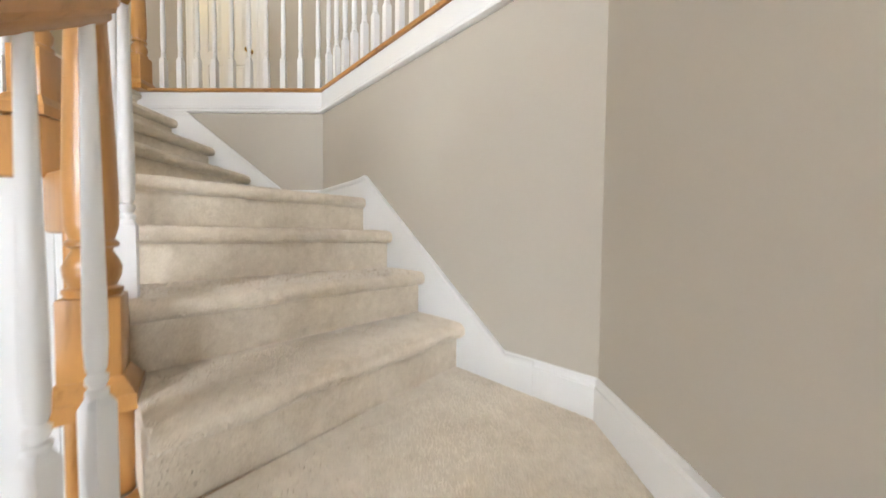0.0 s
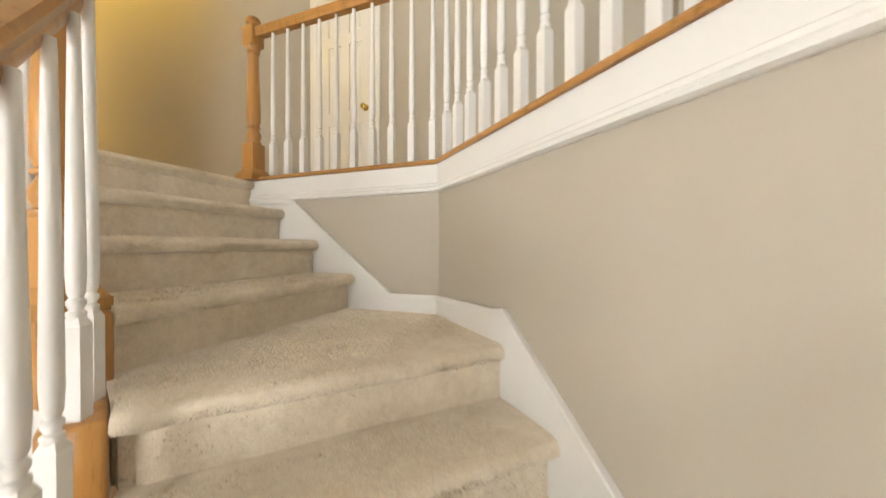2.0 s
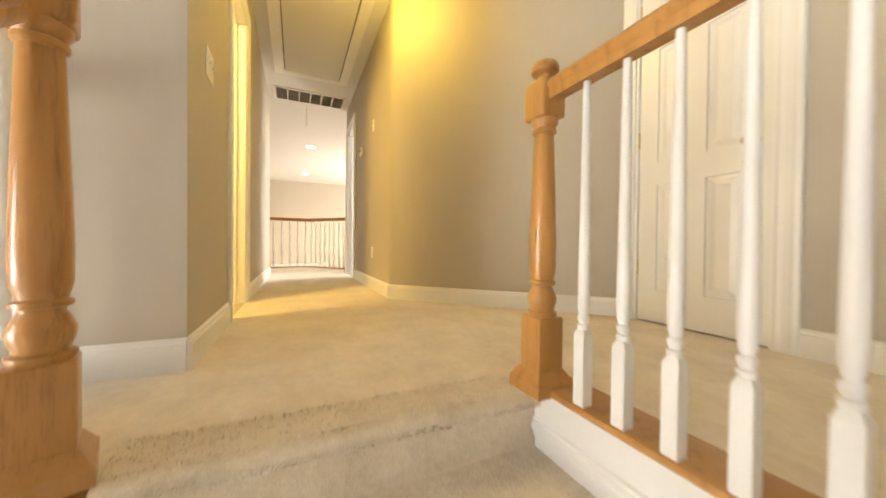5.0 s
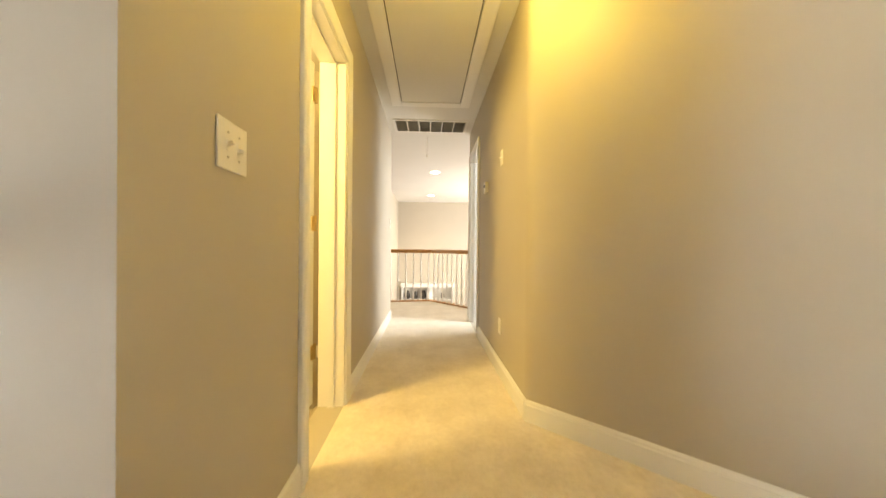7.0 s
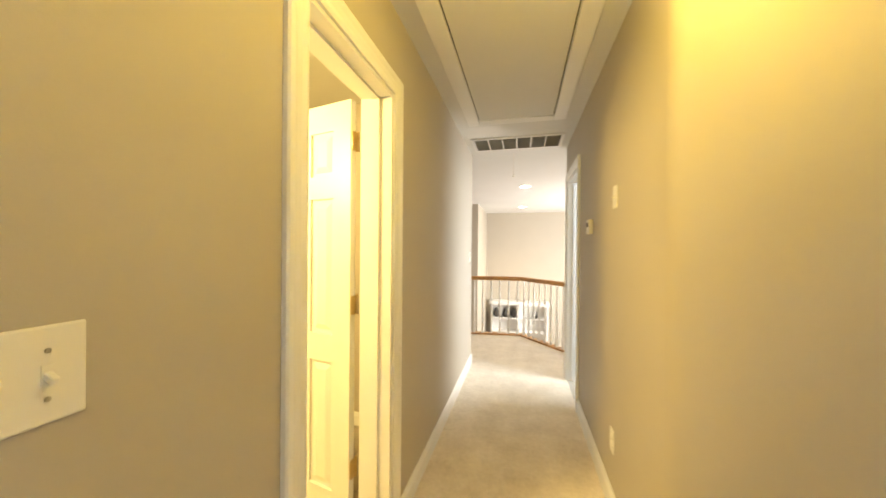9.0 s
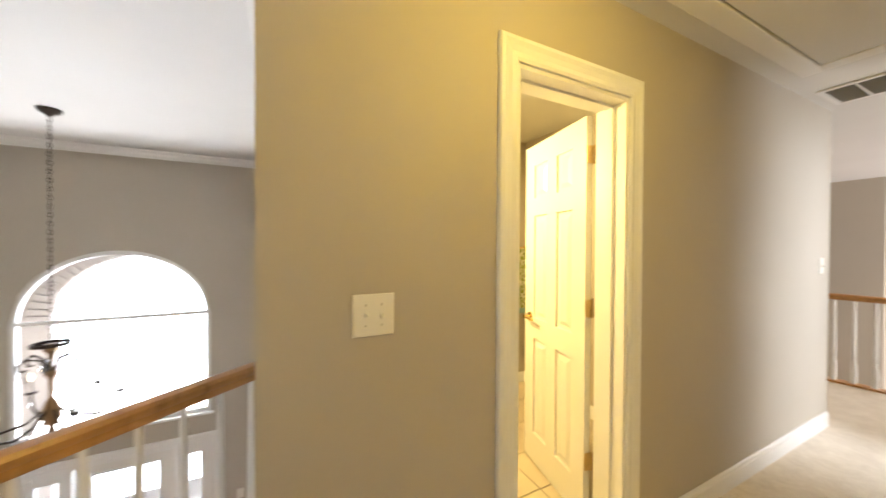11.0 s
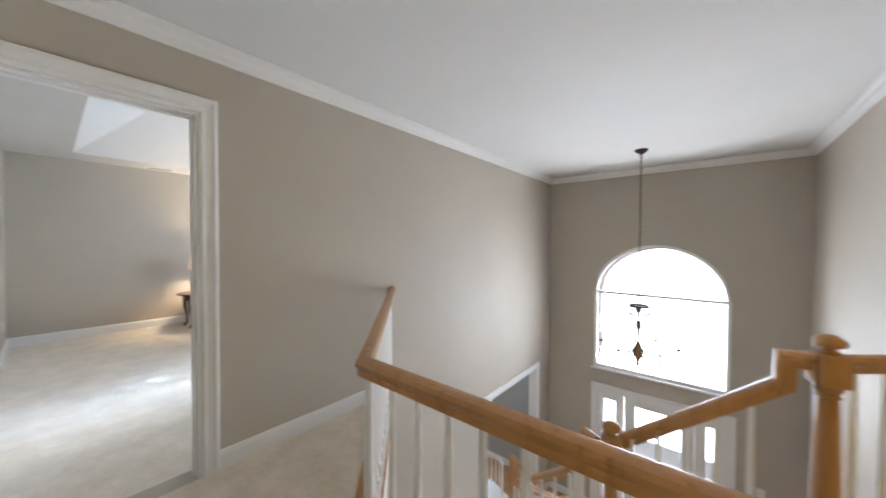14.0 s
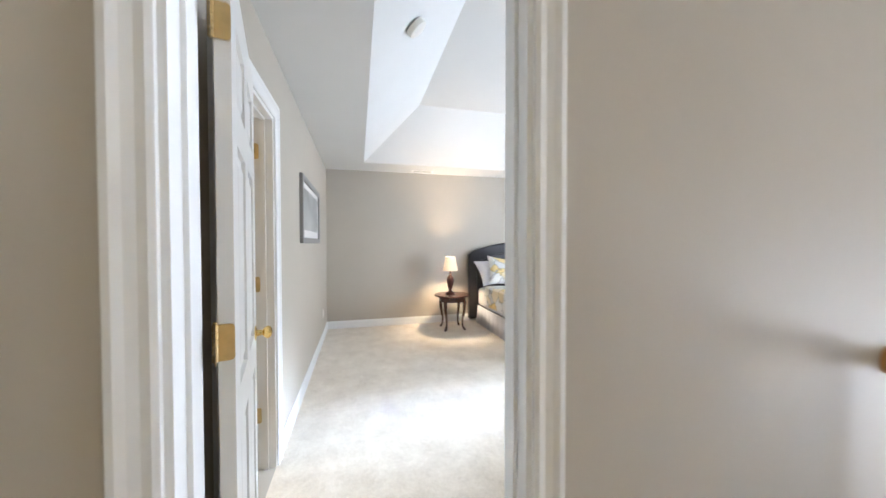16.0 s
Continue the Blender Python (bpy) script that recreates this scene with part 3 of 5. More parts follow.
def carpet_step(parent, a, b, a2, b2, z, name="step"):
    """One carpeted step: nose line a (wall end) to b (well end), back line a2 to b2, top at z."""
    a, b, a2, b2 = (Vector(p) for p in (a, b, a2, b2))
    d = (b - a).normalized()
    nrm = Vector((-d.y, d.x))
    if nrm.dot(a2 - a) < 0:
        nrm = -nrm
    m = 26
    bm = bmesh.new()
    rows = []
    for i in range(m + 1):
        p, q = a.lerp(b, i / m), a2.lerp(b2, i / m)
        wob = 0.004 * noise.noise(Vector((p.x * 9, p.y * 9, z * 7)))
        row = []
        for u, h in NOSE:
            pp = p + nrm * (u + (wob if u < 0.03 and h > -0.07 else 0))
            row.append(bm.verts.new((pp.x, pp.y, z + h + (wob if h > -0.06 else 0))))
        for f in (0.35, 0.7, 1.0):
            pp = (p + nrm * 0.038).lerp(q, f)
            row.append(bm.verts.new((pp.x, pp.y, z + (0.002 * noise.noise(Vector((pp.x * 6, pp.y * 6, z))) if f < 1 else 0))))
        row.append(bm.verts.new((q.x, q.y, z - R - 0.004)))
        rows.append(row)
    k = len(rows[0])
    for r0, r1 in zip(rows, rows[1:]):
        for j in range(k):
            bm.faces.new((r0[j], r0[(j + 1) % k], r1[(j + 1) % k], r1[j]))
    bm.faces.new(rows[0])
    bm.faces.new(rows[-1])
    bmesh.ops.recalc_face_normals(bm, faces=bm.faces)
    return part(name, bm, CARPET, parent, smooth=True)


def bez(a, b, t):
    return (a[0] + (b[0] - a[0]) * t, a[1] + (b[1] - a[1]) * t)


stairs = tagged(new("staircase"), "winding staircase with beige carpet, oak ends and white skirting", "staircase", kind="structure")
# nose lines (wall end, well end) of steps 1 to 8 above the landing
wd = Vector((DA[0] - DB[0], DA[1] - DB[1])).normalized()


def on_diag(s):
    p = Vector(DB) + wd * s
    return (p.x, p.y)


L = [(on_diag(0.50), (0.40, 0.965)), (on_diag(0.738), (0.187, 1.15)), (on_diag(0.982), (-0.035, 1.338)), (on_diag(1.226), (-0.205, 1.49)),
     ((-0.415, YN), (-0.415, 1.60)), ((-0.655, YN), (-0.655, 1.595)), ((-0.90, YN), (-0.90, 1.585)), ((-1.145, YN), (-1.145, 1.575))]
for k in range(8):
    z = -(7 - k) * R
    (a, b) = L[k]
    if k == 3:
        # the broad turning step
        bm = bmesh.new()
        carpet_step(stairs, a, b, bez(a, L[4][0], 0.10), bez(b, L[4][1], 0.45), z)
        prism(bm, [bez(a, L[4][0], 0.03), (DA[0], YN), (L[4][0][0] - 0.05, YN), (L[4][1][0] - 0.05, L[4][1][1]), bez(b, L[4][1], 0.3)], z - R, z - 0.0015)
        part("step", bm, CARPET, stairs)
        continue
    a2, b2 = L[k + 1] if k < 7 else ((-1.20, YN), (-1.20, 1.56))
    ext = 0.06
    va, vb = Vector(a2) - Vector(a), Vector(b2) - Vector(b)
    a2, b2 = Vector(a2) + va.normalized() * ext, Vector(b2) + vb.normalized() * ext
    if k == 7:
        a2, b2 = (-1.178, YN), (-1.178, 1.575)
    carpet_step(stairs, a, b, a2, b2, z)

# landing and the lower flight
LY = 0.95
bm = bmesh.new()
l1b = L[0][1]
prism(bm, [(XE, LY - 0.0 + 0.03), DB, on_diag(0.56), (l1b[0] + 0.0, l1b[1] + 0.05), (0.43, LY + 0.03)], LAND - 0.2, LAND)
part("landing", bm, CARPET, stairs)
for k in range(8):
    y = LY - 0.25 * k
    z = LAND - k * R
    wx = 0.43 if k < 5 else 0.43 - 0.12 * (k - 4)
    carpet_step(stairs, (XE - 0.002, y), (wx, y), (XE - 0.002, y + (0.30 if k else 0.04)), (wx, y + (0.30 if k else 0.04)), z)

# oak ends of the steps on the well side


def oak_end(a, b, z, out, depth=0.14, low=R):
    a, b, out = Vector(a), Vector(b), Vector(out)
    bm = bmesh.new()
    prism(bm, [a, b, b + out * depth, a + out * depth], z - low - 0.03, z - 0.012)
    bevel(bm, 0.012, 3)
    return part("oak_end", bm, OAK, stairs, "varnished oak end of a step", True)


for k in range(8):
    z = -(7 - k) * R
    b = Vector(L[k][1])
    nxt = Vector(L[k + 1][1]) if k < 7 else Vector((-1.20, 1.57))
    if k < 3:
        oak_end(b.lerp(nxt, 0.72) if k == 0 else b, nxt + (nxt - b) * 0.1, z, (-0.6, -0.8), 0.10)
    elif k == 3:
        oak_end(b, Vector((-0.43, 1.60)), z, (-0.6, -0.8), 0.10)
    else:
        oak_end(b, nxt + Vector((-0.03, 0)), z, (0, -1), 0.13 if k < 7 else 0.155)
for k in range(8):
    y = LY - 0.25 * k
    oak_end((0.43, y), (0.43, y + 0.28), LAND - k * R, (-1, 0), 0.18)
oak_end((0.43, 0.86), (0.43, 0.985), LAND, (-1, 0), 0.165)

# closed sides under the stair, painted white
bm = bmesh.new()
o = Vector((-0.6, -0.8)) * 0.09
for k in range(8):
    z = -(7 - k) * R
    b = Vector(L[k][1])
    nxt = Vector(L[k + 1][1]) if k < 7 else Vector((-1.20, 1.57))
    oo = o if k < 4 else Vector((0, -0.115))
    if k == 3:
        nxt = Vector((-0.43, 1.60))
    prism(bm, [b + oo * 0.9, nxt + oo * 0.9, nxt + oo * 0.4, b + oo * 0.4], FL, z - R - 0.02)
for k in range(8):
    y = LY - 0.25 * k
    box(bm, 0.265, 0.295, y, y + 0.25, FL, LAND - (k + 1) * R - 0.02)
prism(bm, [(0.265, LY + 0.04), (0.43, LY + 0.04), (0.43, 0.99), (0.265, 0.93 + 0.06)], FL, LAND - 0.2)
part("stringer", bm, WHITE, stairs, "white painted closed stringer")

# white skirting along the walls of the stair
SK = 0.016


def skirt(parent, base, tops, bots, out):
    """A board on a wall: plan points with their top and bottom heights, standing out by the vector out."""
    bm = bmesh.new()
    fr, bk = [], []
    for (x, y), t, b in zip(base, tops, bots):
        fr.append((bm.verts.new((x + out[0] * SK, y + out[1] * SK, b)), bm.verts.new((x + out[0] * SK, y + out[1] * SK, t))))
        bk.append((bm.verts.new((x - out[0] * 0.002, y - out[1] * 0.002, b)), bm.verts.new((x - out[0] * 0.002, y - out[1] * 0.002, t))))
    fs = []
    for i in range(len(base) - 1):
        fs += [bm.faces.new((fr[i][0], fr[i + 1][0], fr[i + 1][1], fr[i][1])), bm.faces.new((fr[i][1], fr[i + 1][1], bk[i + 1][1], bk[i][1])),
               bm.faces.new((fr[i][0], fr[i + 1][0], bk[i + 1][0], bk[i][0]))]
    for i in (0, -1):
        fs.append(bm.faces.new((fr[i][0], fr[i][1], bk[i][1], bk[i][0])))
    bmesh.ops.recalc_face_normals(bm, faces=fs)
    part("skirting", bm, WHITE, parent, "white painted skirting board")
    # its cap moulding
    bm = bmesh.new()
    sec = [(0, -0.022), (0.006, -0.020), (0.009, -0.006), (0.006, 0.002), (0, 0.003)]
    rings = []
    for (x, y), t, b in zip(base, tops, bots):
        rings.append([bm.verts.new((x + out[0] * (SK + p), y + out[1] * (SK + p), t + q)) for p, q in sec])
    for r0, r1 in zip(rings, rings[1:]):
        for j in range(len(sec) - 1):
            bm.faces.new((r0[j], r0[j + 1], r1[j + 1], r1[j]))
    part("skirting_cap", bm, WHITE, parent)


dn = (-D, -D)
s_ = [0.20, 0.31, 1.238, 1.30, (Vector(DA) - Vector(DB)).length]
z4 = -4 * R
skirt(stairs, [on_diag(v) for v in s_], [LAND + 0.115, LAND + 0.11, z4 + 0.12, z4 + 0.108, z4 + 0.09], [LAND - 0.1, LAND - 0.1, z4 - 0.5, z4 - 0.1, z4 - 0.1], dn)
skirt(stairs, [(DA[0], YN), (-0.20, YN), (-0.84, YN), (-1.05, YN), (-1.17, YN)], [z4 + 0.09, z4 + 0.087, -0.135, -0.128, -0.128],
      [z4 - 0.1, z4 - 0.1, -0.7, -0.6, -0.5], (0, -1))
skirt(stairs, [(XE, 1.0), (XE, 0.90), (XE, -0.085)], [LAND + 0.118, LAND + 0.118, LAND - 0.602], [LAND - 0.35, LAND - 0.35, LAND - 1.1], (-1, 0))

# fascia under the balustrade, its moulding and the oak cap
bm = bmesh.new()
path_n = [(-1.18, YN, 0), (DA[0], YN, 0), (DB[0] - 0.001, DB[1], 0)]
sweep(bm, [(-0.01, -0.135), (0.012, -0.135), (0.012, -0.002), (-0.01, -0.002)], path_n)
structure("trim_fascia", bm, WHITE, "white painted fascia under the oak balustrade cap", "trim")
bm = bmesh.new()
sweep(bm, [(0.012, -0.135), (0.024, -0.130), (0.026, -0.118), (0.018, -0.108), (0.020, -0.098), (0.012, -0.092)], path_n)
structure("trim_fascia_moulding", bm, WHITE, "white painted moulding strip", "trim")
bm = bmesh.new()
sweep(bm, [(-0.115, 0.0), (0.024, 0.0), (0.030, 0.009), (0.026, 0.018), (0.016, 0.022), (-0.108, 0.022), (-0.115, 0.015)], path_n)
structure("trim_balustrade_cap", bm, OAK, "varnished oak cap board under the balusters", "trim", True)
# the landing's diagonal edge beside the well
SP = (-1.192, 1.50)
edge = [(SP[0] + 0.05, SP[1] + 0.04, 0), (XW, 1.06, 0)]
bm = bmesh.new()
sweep(bm, [(-0.03, -0.30), (-0.012, -0.30), (-0.012, -0.002), (-0.03, -0.002)], [(SP[0] - 0.075, SP[1] - 0.055, 0), edge[1]])
structure("trim_landing_fascia", bm, WHITE, "white painted fascia of the landing edge", "trim")
bm = bmesh.new()
sweep(bm, [(-0.085, 0.0), (0.03, 0.0), (0.04, 0.012), (0.03, 0.024), (-0.085, 0.024)], edge)
structure("trim_landing_cap", bm, OAK, "varnished oak nosing along the landing edge", "trim", True)


# ---- balustrade ----
def newel_at(x, y, z, turn=0.0, top_extra=0.0, label="turned oak newel post with a mushroom cap"):
    th = thing("newel_post", pose(x, y, z, 0, 0, turn), label, "newel post", "oak newel posts")
    bm = bmesh.new()
    box(bm, -0.068, 0.068, -0.068, 0.068, 0.0, 0.035)
    v0 = [bm.verts.new((sx * 0.066, sy * 0.066, 0.035)) for sx, sy in ((-1, -1), (1, -1), (1, 1), (-1, 1))]
    v1 = [bm.verts.new((sx * 0.047, sy * 0.047, 0.07)) for sx, sy in ((-1, -1), (1, -1), (1, 1), (-1, 1))]
    for i in range(4):
        bm.faces.new((v0[i], v0[(i + 1) % 4], v1[(i + 1) % 4], v1[i]))
    bm.faces.new(v1)
    part("base", bm, OAK, th)
    bm = boxes((-0.045, 0.045, -0.045, 0.045, 0.06, 0.235))
    bevel(bm, 0.005, 2)
    part("lower_block", bm, OAK, th, smooth=True)
    bm = bmesh.new()
    lathe(bm, [(0.040, 0.232), (0.044, 0.244), (0.044, 0.25), (0.034, 0.255), (0.041, 0.275), (0.043, 0.295), (0.036, 0.315), (0.029, 0.328), (0.030, 0.334), (0.039, 0.338),
               (0.039, 0.346), (0.032, 0.352), (0.039, 0.38), (0.040, 0.45), (0.036, 0.60), (0.031, 0.76), (0.029, 0.81), (0.036, 0.817), (0.036, 0.826), (0.030, 0.83),
               (0.040, 0.845), (0.040, 0.862)], 24)
    part("shaft", bm, OAK, th, smooth=True)
    bm = boxes((-0.045, 0.045, -0.045, 0.045, 0.858, 0.978))
    bevel(bm, 0.011, 3)
    part("upper_block", bm, OAK, th, smooth=True)
    bm = bmesh.new()
    lathe(bm, [(0.026, 0.972), (0.030, 0.985), (0.018, 0.992), (0.022, 1.0), (0.040, 1.008), (0.043, 1.02), (0.038, 1.035), (0.022, 1.047), (0.005, 1.051)], 24)
    part("cap", bm, OAK, th, smooth=True)
    th.scale = (1, 1, 0.96)
    return th


NP = (-1.16, YN - 0.005)
QP = (-0.485, 1.522)
PP = (0.195, 1.07)
newel_at(*NP, 0.0)
newel_at(*SP, 0.0, 20)
newel_at(*QP, -3 * R - 0.012, 15)
newel_at(*PP, -7 * R - 0.012, 38)

BAL = {}


def baluster(x, y, z0, z1, turn=0.0, group="white balusters of the balustrade", foot_h=0.185):
    """A turned white baluster with a square foot, its length rounded to share meshes."""
    h = round(z1 - z0, 2)
    if (h, foot_h) not in BAL:
        bm = bmesh.new()
        s, e = 0.0165, foot_h - 0.185
        box(bm, -s, s, -s, s, 0, foot_h)
        v0 = [bm.verts.new((a * s, b * s, foot_h)) for a, b in ((-1, -1), (1, -1), (1, 1), (-1, 1))]
        v1 = [bm.verts.new((a * 0.010, b * 0.010, foot_h + 0.017)) for a, b in ((-1, -1), (1, -1), (1, 1), (-1, 1))]
        for i in range(4):
            bm.faces.new((v0[i], v0[(i + 1) % 4], v1[(i + 1) % 4], v1[i]))
        foot = mesh_of("foot", bm, WHITE)
        bm = bmesh.new()
        lathe(bm, [(0.011, e + 0.196), (0.015, e + 0.205), (0.015, e + 0.212), (0.010, e + 0.216), (0.0145, e + 0.226), (0.0145, e + 0.234), (0.010, e + 0.240), (0.0135, e + 0.25), (0.0155, e + 0.29),
                   (0.015, e + 0.36), (0.0095, h - 0.02), (0.0085, h)], 12)
        BAL[h, foot_h] = (foot, mesh_of("shaft", bm, WHITE, True))
    th = thing("baluster", pose(x, y, z0, 0, 0, turn), "white painted turned wooden baluster", "baluster", group)
    for nm, me in zip(("foot", "shaft"), BAL[h, foot_h]):
        ob = new(nm, me)
        ob.parent = th


def handrail(name, path, label="varnished oak handrail of the level balustrade"):
    bm = bmesh.new()
    sweep(bm, [(-0.020, -0.028), (0.020, -0.028), (0.024, -0.016), (0.022, -0.004), (0.029, 0.006), (0.030, 0.018), (0.022, 0.029), (0.008, 0.033),
               (-0.008, 0.033), (-0.022, 0.029), (-0.030, 0.018), (-0.029, 0.006), (-0.022, -0.004), (-0.024, -0.016)], path)
    return tagged(part(name, bm, OAK, smooth=True), label, "handrail")


RZ = 0.90
handrail("handrail", [(NP[0] + 0.04, NP[1], RZ), (DA[0], NP[1], RZ), (DB[0] - 0.02, DB[1] + 0.0, RZ)], "varnished oak handrail bending along the balcony")
bm = bmesh.new()
lathe(bm, [(0.05, 0), (0.05, 0.012), (0.044, 0.018)], 20, Matrix.Translation((XE, DB[1] - 0.002, RZ)) @ pose(0, 0, 0, 0, -90, 0))
tagged(part("rail_rosette", bm, OAK, smooth=True), "round oak rosette where the rail meets the wall", "rosette")
n = 10
for i in range(n):
    x = -0.999 + 0.1147 * i
    baluster(x, NP[1], 0.022, RZ - 0.02)
n = 16
for i in range(n):
    f = (0.092 + 0.1062 * i) / 1.786
    baluster(DA[0] + (DB[0] - DA[0]) * f, NP[1] + (DB[1] - NP[1]) * f, 0.022, RZ - 0.02, 45)
# level rail from the stair head to the foyer wall
WE = (XW, 1.035)
handrail("handrail", [(SP[0] - 0.03, SP[1] - 0.025, RZ), (WE[0] + 0.015, WE[1] + 0.01, RZ)])
bm = bmesh.new()
lathe(bm, [(0.05, 0), (0.05, 0.012), (0.044, 0.018)], 20, Matrix.Translation((XW, WE[1], RZ)) @ pose(0, 0, 0, 0, 90, 0))
tagged(part("rail_rosette", bm, OAK, smooth=True), "round oak rosette where the rail meets the wall", "rosette")
for i in range(6):
    f = (i + 0.8) / 6.3
    baluster(SP[0] + (WE[0] - SP[0]) * f, SP[1] + (WE[1] - SP[1]) * f, 0.024, RZ - 0.02, 40)
# sloping rails with goosenecks
qz, pz = -3 * R, -7 * R
g1 = (SP[0] + 0.108, SP[1] + 0.01)
GZ, QZ, HZ, PZ = RZ - 0.10, qz + 0.895, qz + 0.70, pz + 0.86   # rail heights at the bends and posts
handrail("handrail", [(SP[0] + 0.035, SP[1], RZ), (g1[0], g1[1], RZ), (g1[0] + 0.004, g1[1], GZ), (QP[0] - 0.04, QP[1] - 0.035, QZ)], "varnished oak handrail with a gooseneck bend")
qd = (Vector(PP) - Vector(QP)).normalized()
q1, q2 = Vector(QP) + qd * 0.045, Vector(QP) + qd * 0.108
qs = Vector((0.030, 0.040))                     # the rail runs a little inside the posts' centres
handrail("handrail", [(q1.x + qs.x, q1.y + qs.y, qz + 0.868), (q2.x + qs.x, q2.y + qs.y, qz + 0.868), (q2.x + qd.x * 0.004 + qs.x, q2.y + qd.y * 0.004 + qs.y, HZ),
                      (PP[0] - qd.x * 0.03 + qs.x, PP[1] - qd.y * 0.03 + qs.y, PZ)],
         "varnished oak handrail with a gooseneck bend")
LX = 0.345
handrail("handrail", [(PP[0] + 0.035, PP[1] - 0.03, pz + 0.868), (LX, 0.945, pz + 0.868), (LX, 0.94, pz + 0.70), (LX, -0.10, -1.37), (LX - 0.05, -0.22, -1.40)],
         "varnished oak handrail going down to the foyer")
for k, xs in ((1, (0.085, -0.005)), (2, (-0.10, -0.21)), (3, (-0.318, -0.40))):
    for x in xs:
        p = Vector((x, QP[1] + (x - QP[0]) * qd.y / qd.x))
        s = (p - Vector(QP)).dot(qd) / (Vector(PP) - Vector(QP)).length
        top = HZ + (PZ - HZ) * max(0, (s - 0.145) / 0.80) if x > -0.37 else qz + 0.862
        baluster(p.x + 0.050, p.y + 0.060, -(7 - k) * R - 0.012, top - 0.02, 35)
for k, xs in ((4, (-0.575,)), (5, (-0.68, -0.78)), (6, (-0.885, -0.99))):
    for x in xs:
        if x < QP[0] - 0.06:
            s = (x - QP[0]) / (g1[0] - QP[0])
            baluster(x, 1.507, -(7 - k) * R - 0.012, QZ + (GZ - QZ) * s - 0.02)
for y, k in ((0.945, 0), (0.866, 0), (0.745, 1), (0.62, 2), (0.50, 2), (0.37, 3), (0.25, 3), (0.12, 4), (0.0, 4)):
    baluster(LX - 0.01, y, LAND - k * R - 0.012, pz + 0.70 - (0.94 - y) * (pz + 0.70 + 1.37) / 1.04 - 0.02, 0, foot_h=0.25 if y > 0.9 else 0.21)


# ---- foyer: window, entry door, chandelier ----
def arch_ring(bm, y0, y1, cx, hw, spring, top, bottom, w, n=28):
    """A flat band round an arched opening, w wide inwards, between the planes y0 and y1."""
    pts_o, pts_i = [(cx - hw, bottom)], [(cx - hw + w, bottom + 0.0)]
    for i in range(n + 1):
        a = math.pi - math.pi * i / n
        pts_o.append((cx + hw * math.cos(a), spring + (top - spring) * math.sin(a)))
        pts_i.append((cx + (hw - w) * math.cos(a), spring + (top - spring - w) * math.sin(a)))
    pts_o.append((cx + hw, bottom))
    pts_i.append((cx + hw - w, bottom))
    v = [[bm.verts.new((x, y, z)) for x, z in p] for p, y in ((pts_o, y0), (pts_i, y0), (pts_o, y1), (pts_i, y1))]
    for i in range(len(pts_o) - 1):
        for p, q in ((0, 1), (1, 3), (3, 2), (2, 0)):
            bm.faces.new((v[p][i], v[p][i + 1], v[q][i + 1], v[q][i]))
    bmesh.ops.recalc_face_normals(bm, faces=bm.faces)


win = tagged(new("window_arched"), "large white arched window over the entry door, bright with daylight", "window", kind="structure")
bm = bmesh.new()
arch_ring(bm, YS - 0.07, YS - 0.02, ARCH_C, ARCH_HW, SPRING, ATOP, SILL, 0.045)
box(bm, ARCH_C - ARCH_HW + 0.04, ARCH_C + ARCH_HW - 0.04, YS - 0.07, YS - 0.02, SILL, SILL + 0.045)
part("window_frame", bm, WHITE, win)
bm = boxes((ARCH_C - ARCH_HW + 0.045, ARCH_C + ARCH_HW - 0.045, YS - 0.065, YS - 0.03, SPRING - 0.012, SPRING + 0.022))
part("muntin", bm, WHITE, win)
bm = boxes((ARCH_C - ARCH_HW - 0.03, ARCH_C + ARCH_HW + 0.03, YS - 0.02, YS + 0.03, SILL - 0.03, SILL))
bevel(bm, 0.006)
part("window_sill", bm, WHITE, win)
bm = boxes((ARCH_C - ARCH_HW + 0.04, ARCH_C + ARCH_HW - 0.04, YS - 0.050, YS - 0.046, SILL + 0.04, SPRING - 0.012))
part("pane", bm, GLASS, win).visible_shadow = False
bm = bmesh.new()
n = 24
v = []
for y in (YS - 0.050, YS - 0.046):
    v.append([bm.verts.new((ARCH_C + (ARCH_HW - 0.03) * math.cos(math.pi * i / n), y, SPRING + 0.02 + (ATOP - SPRING - 0.04) * math.sin(math.pi * i / n))) for i in range(n + 1)])
bm.faces.new(v[0])
bm.faces.new(v[1][::-1])
for i in range(n):
    bm.faces.new((v[0][i], v[1][i], v[1][i + 1], v[0][i + 1]))
bmesh.ops.recalc_face_normals(bm, faces=bm.faces)
part("pane", bm, GLASS, win).visible_shadow = False

F0 = FL - 0.02
entry = tagged(new("door_entry"), "white front door with a full glass pane and two sidelights", "door", kind="structure")
dx0, dx1 = -1.03, 0.55
bm = bmesh.new()
for a, b in ((dx0, dx0 + 0.06), (-0.79, -0.70), (0.17, 0.26), (dx1 - 0.06, dx1)):
    box(bm, a, b, YS - T, YS - 0.005, F0, -0.97)
box(bm, dx0 + 0.06, -0.79, YS - T, YS - 0.005, -1.03, -0.97)
box(bm, -0.70, 0.17, YS - T, YS - 0.005, -1.01, -0.97)
box(bm, 0.26, dx1 - 0.06, YS - T, YS - 0.005, -1.03, -0.97)
part("door_frame", bm, WHITE, entry)
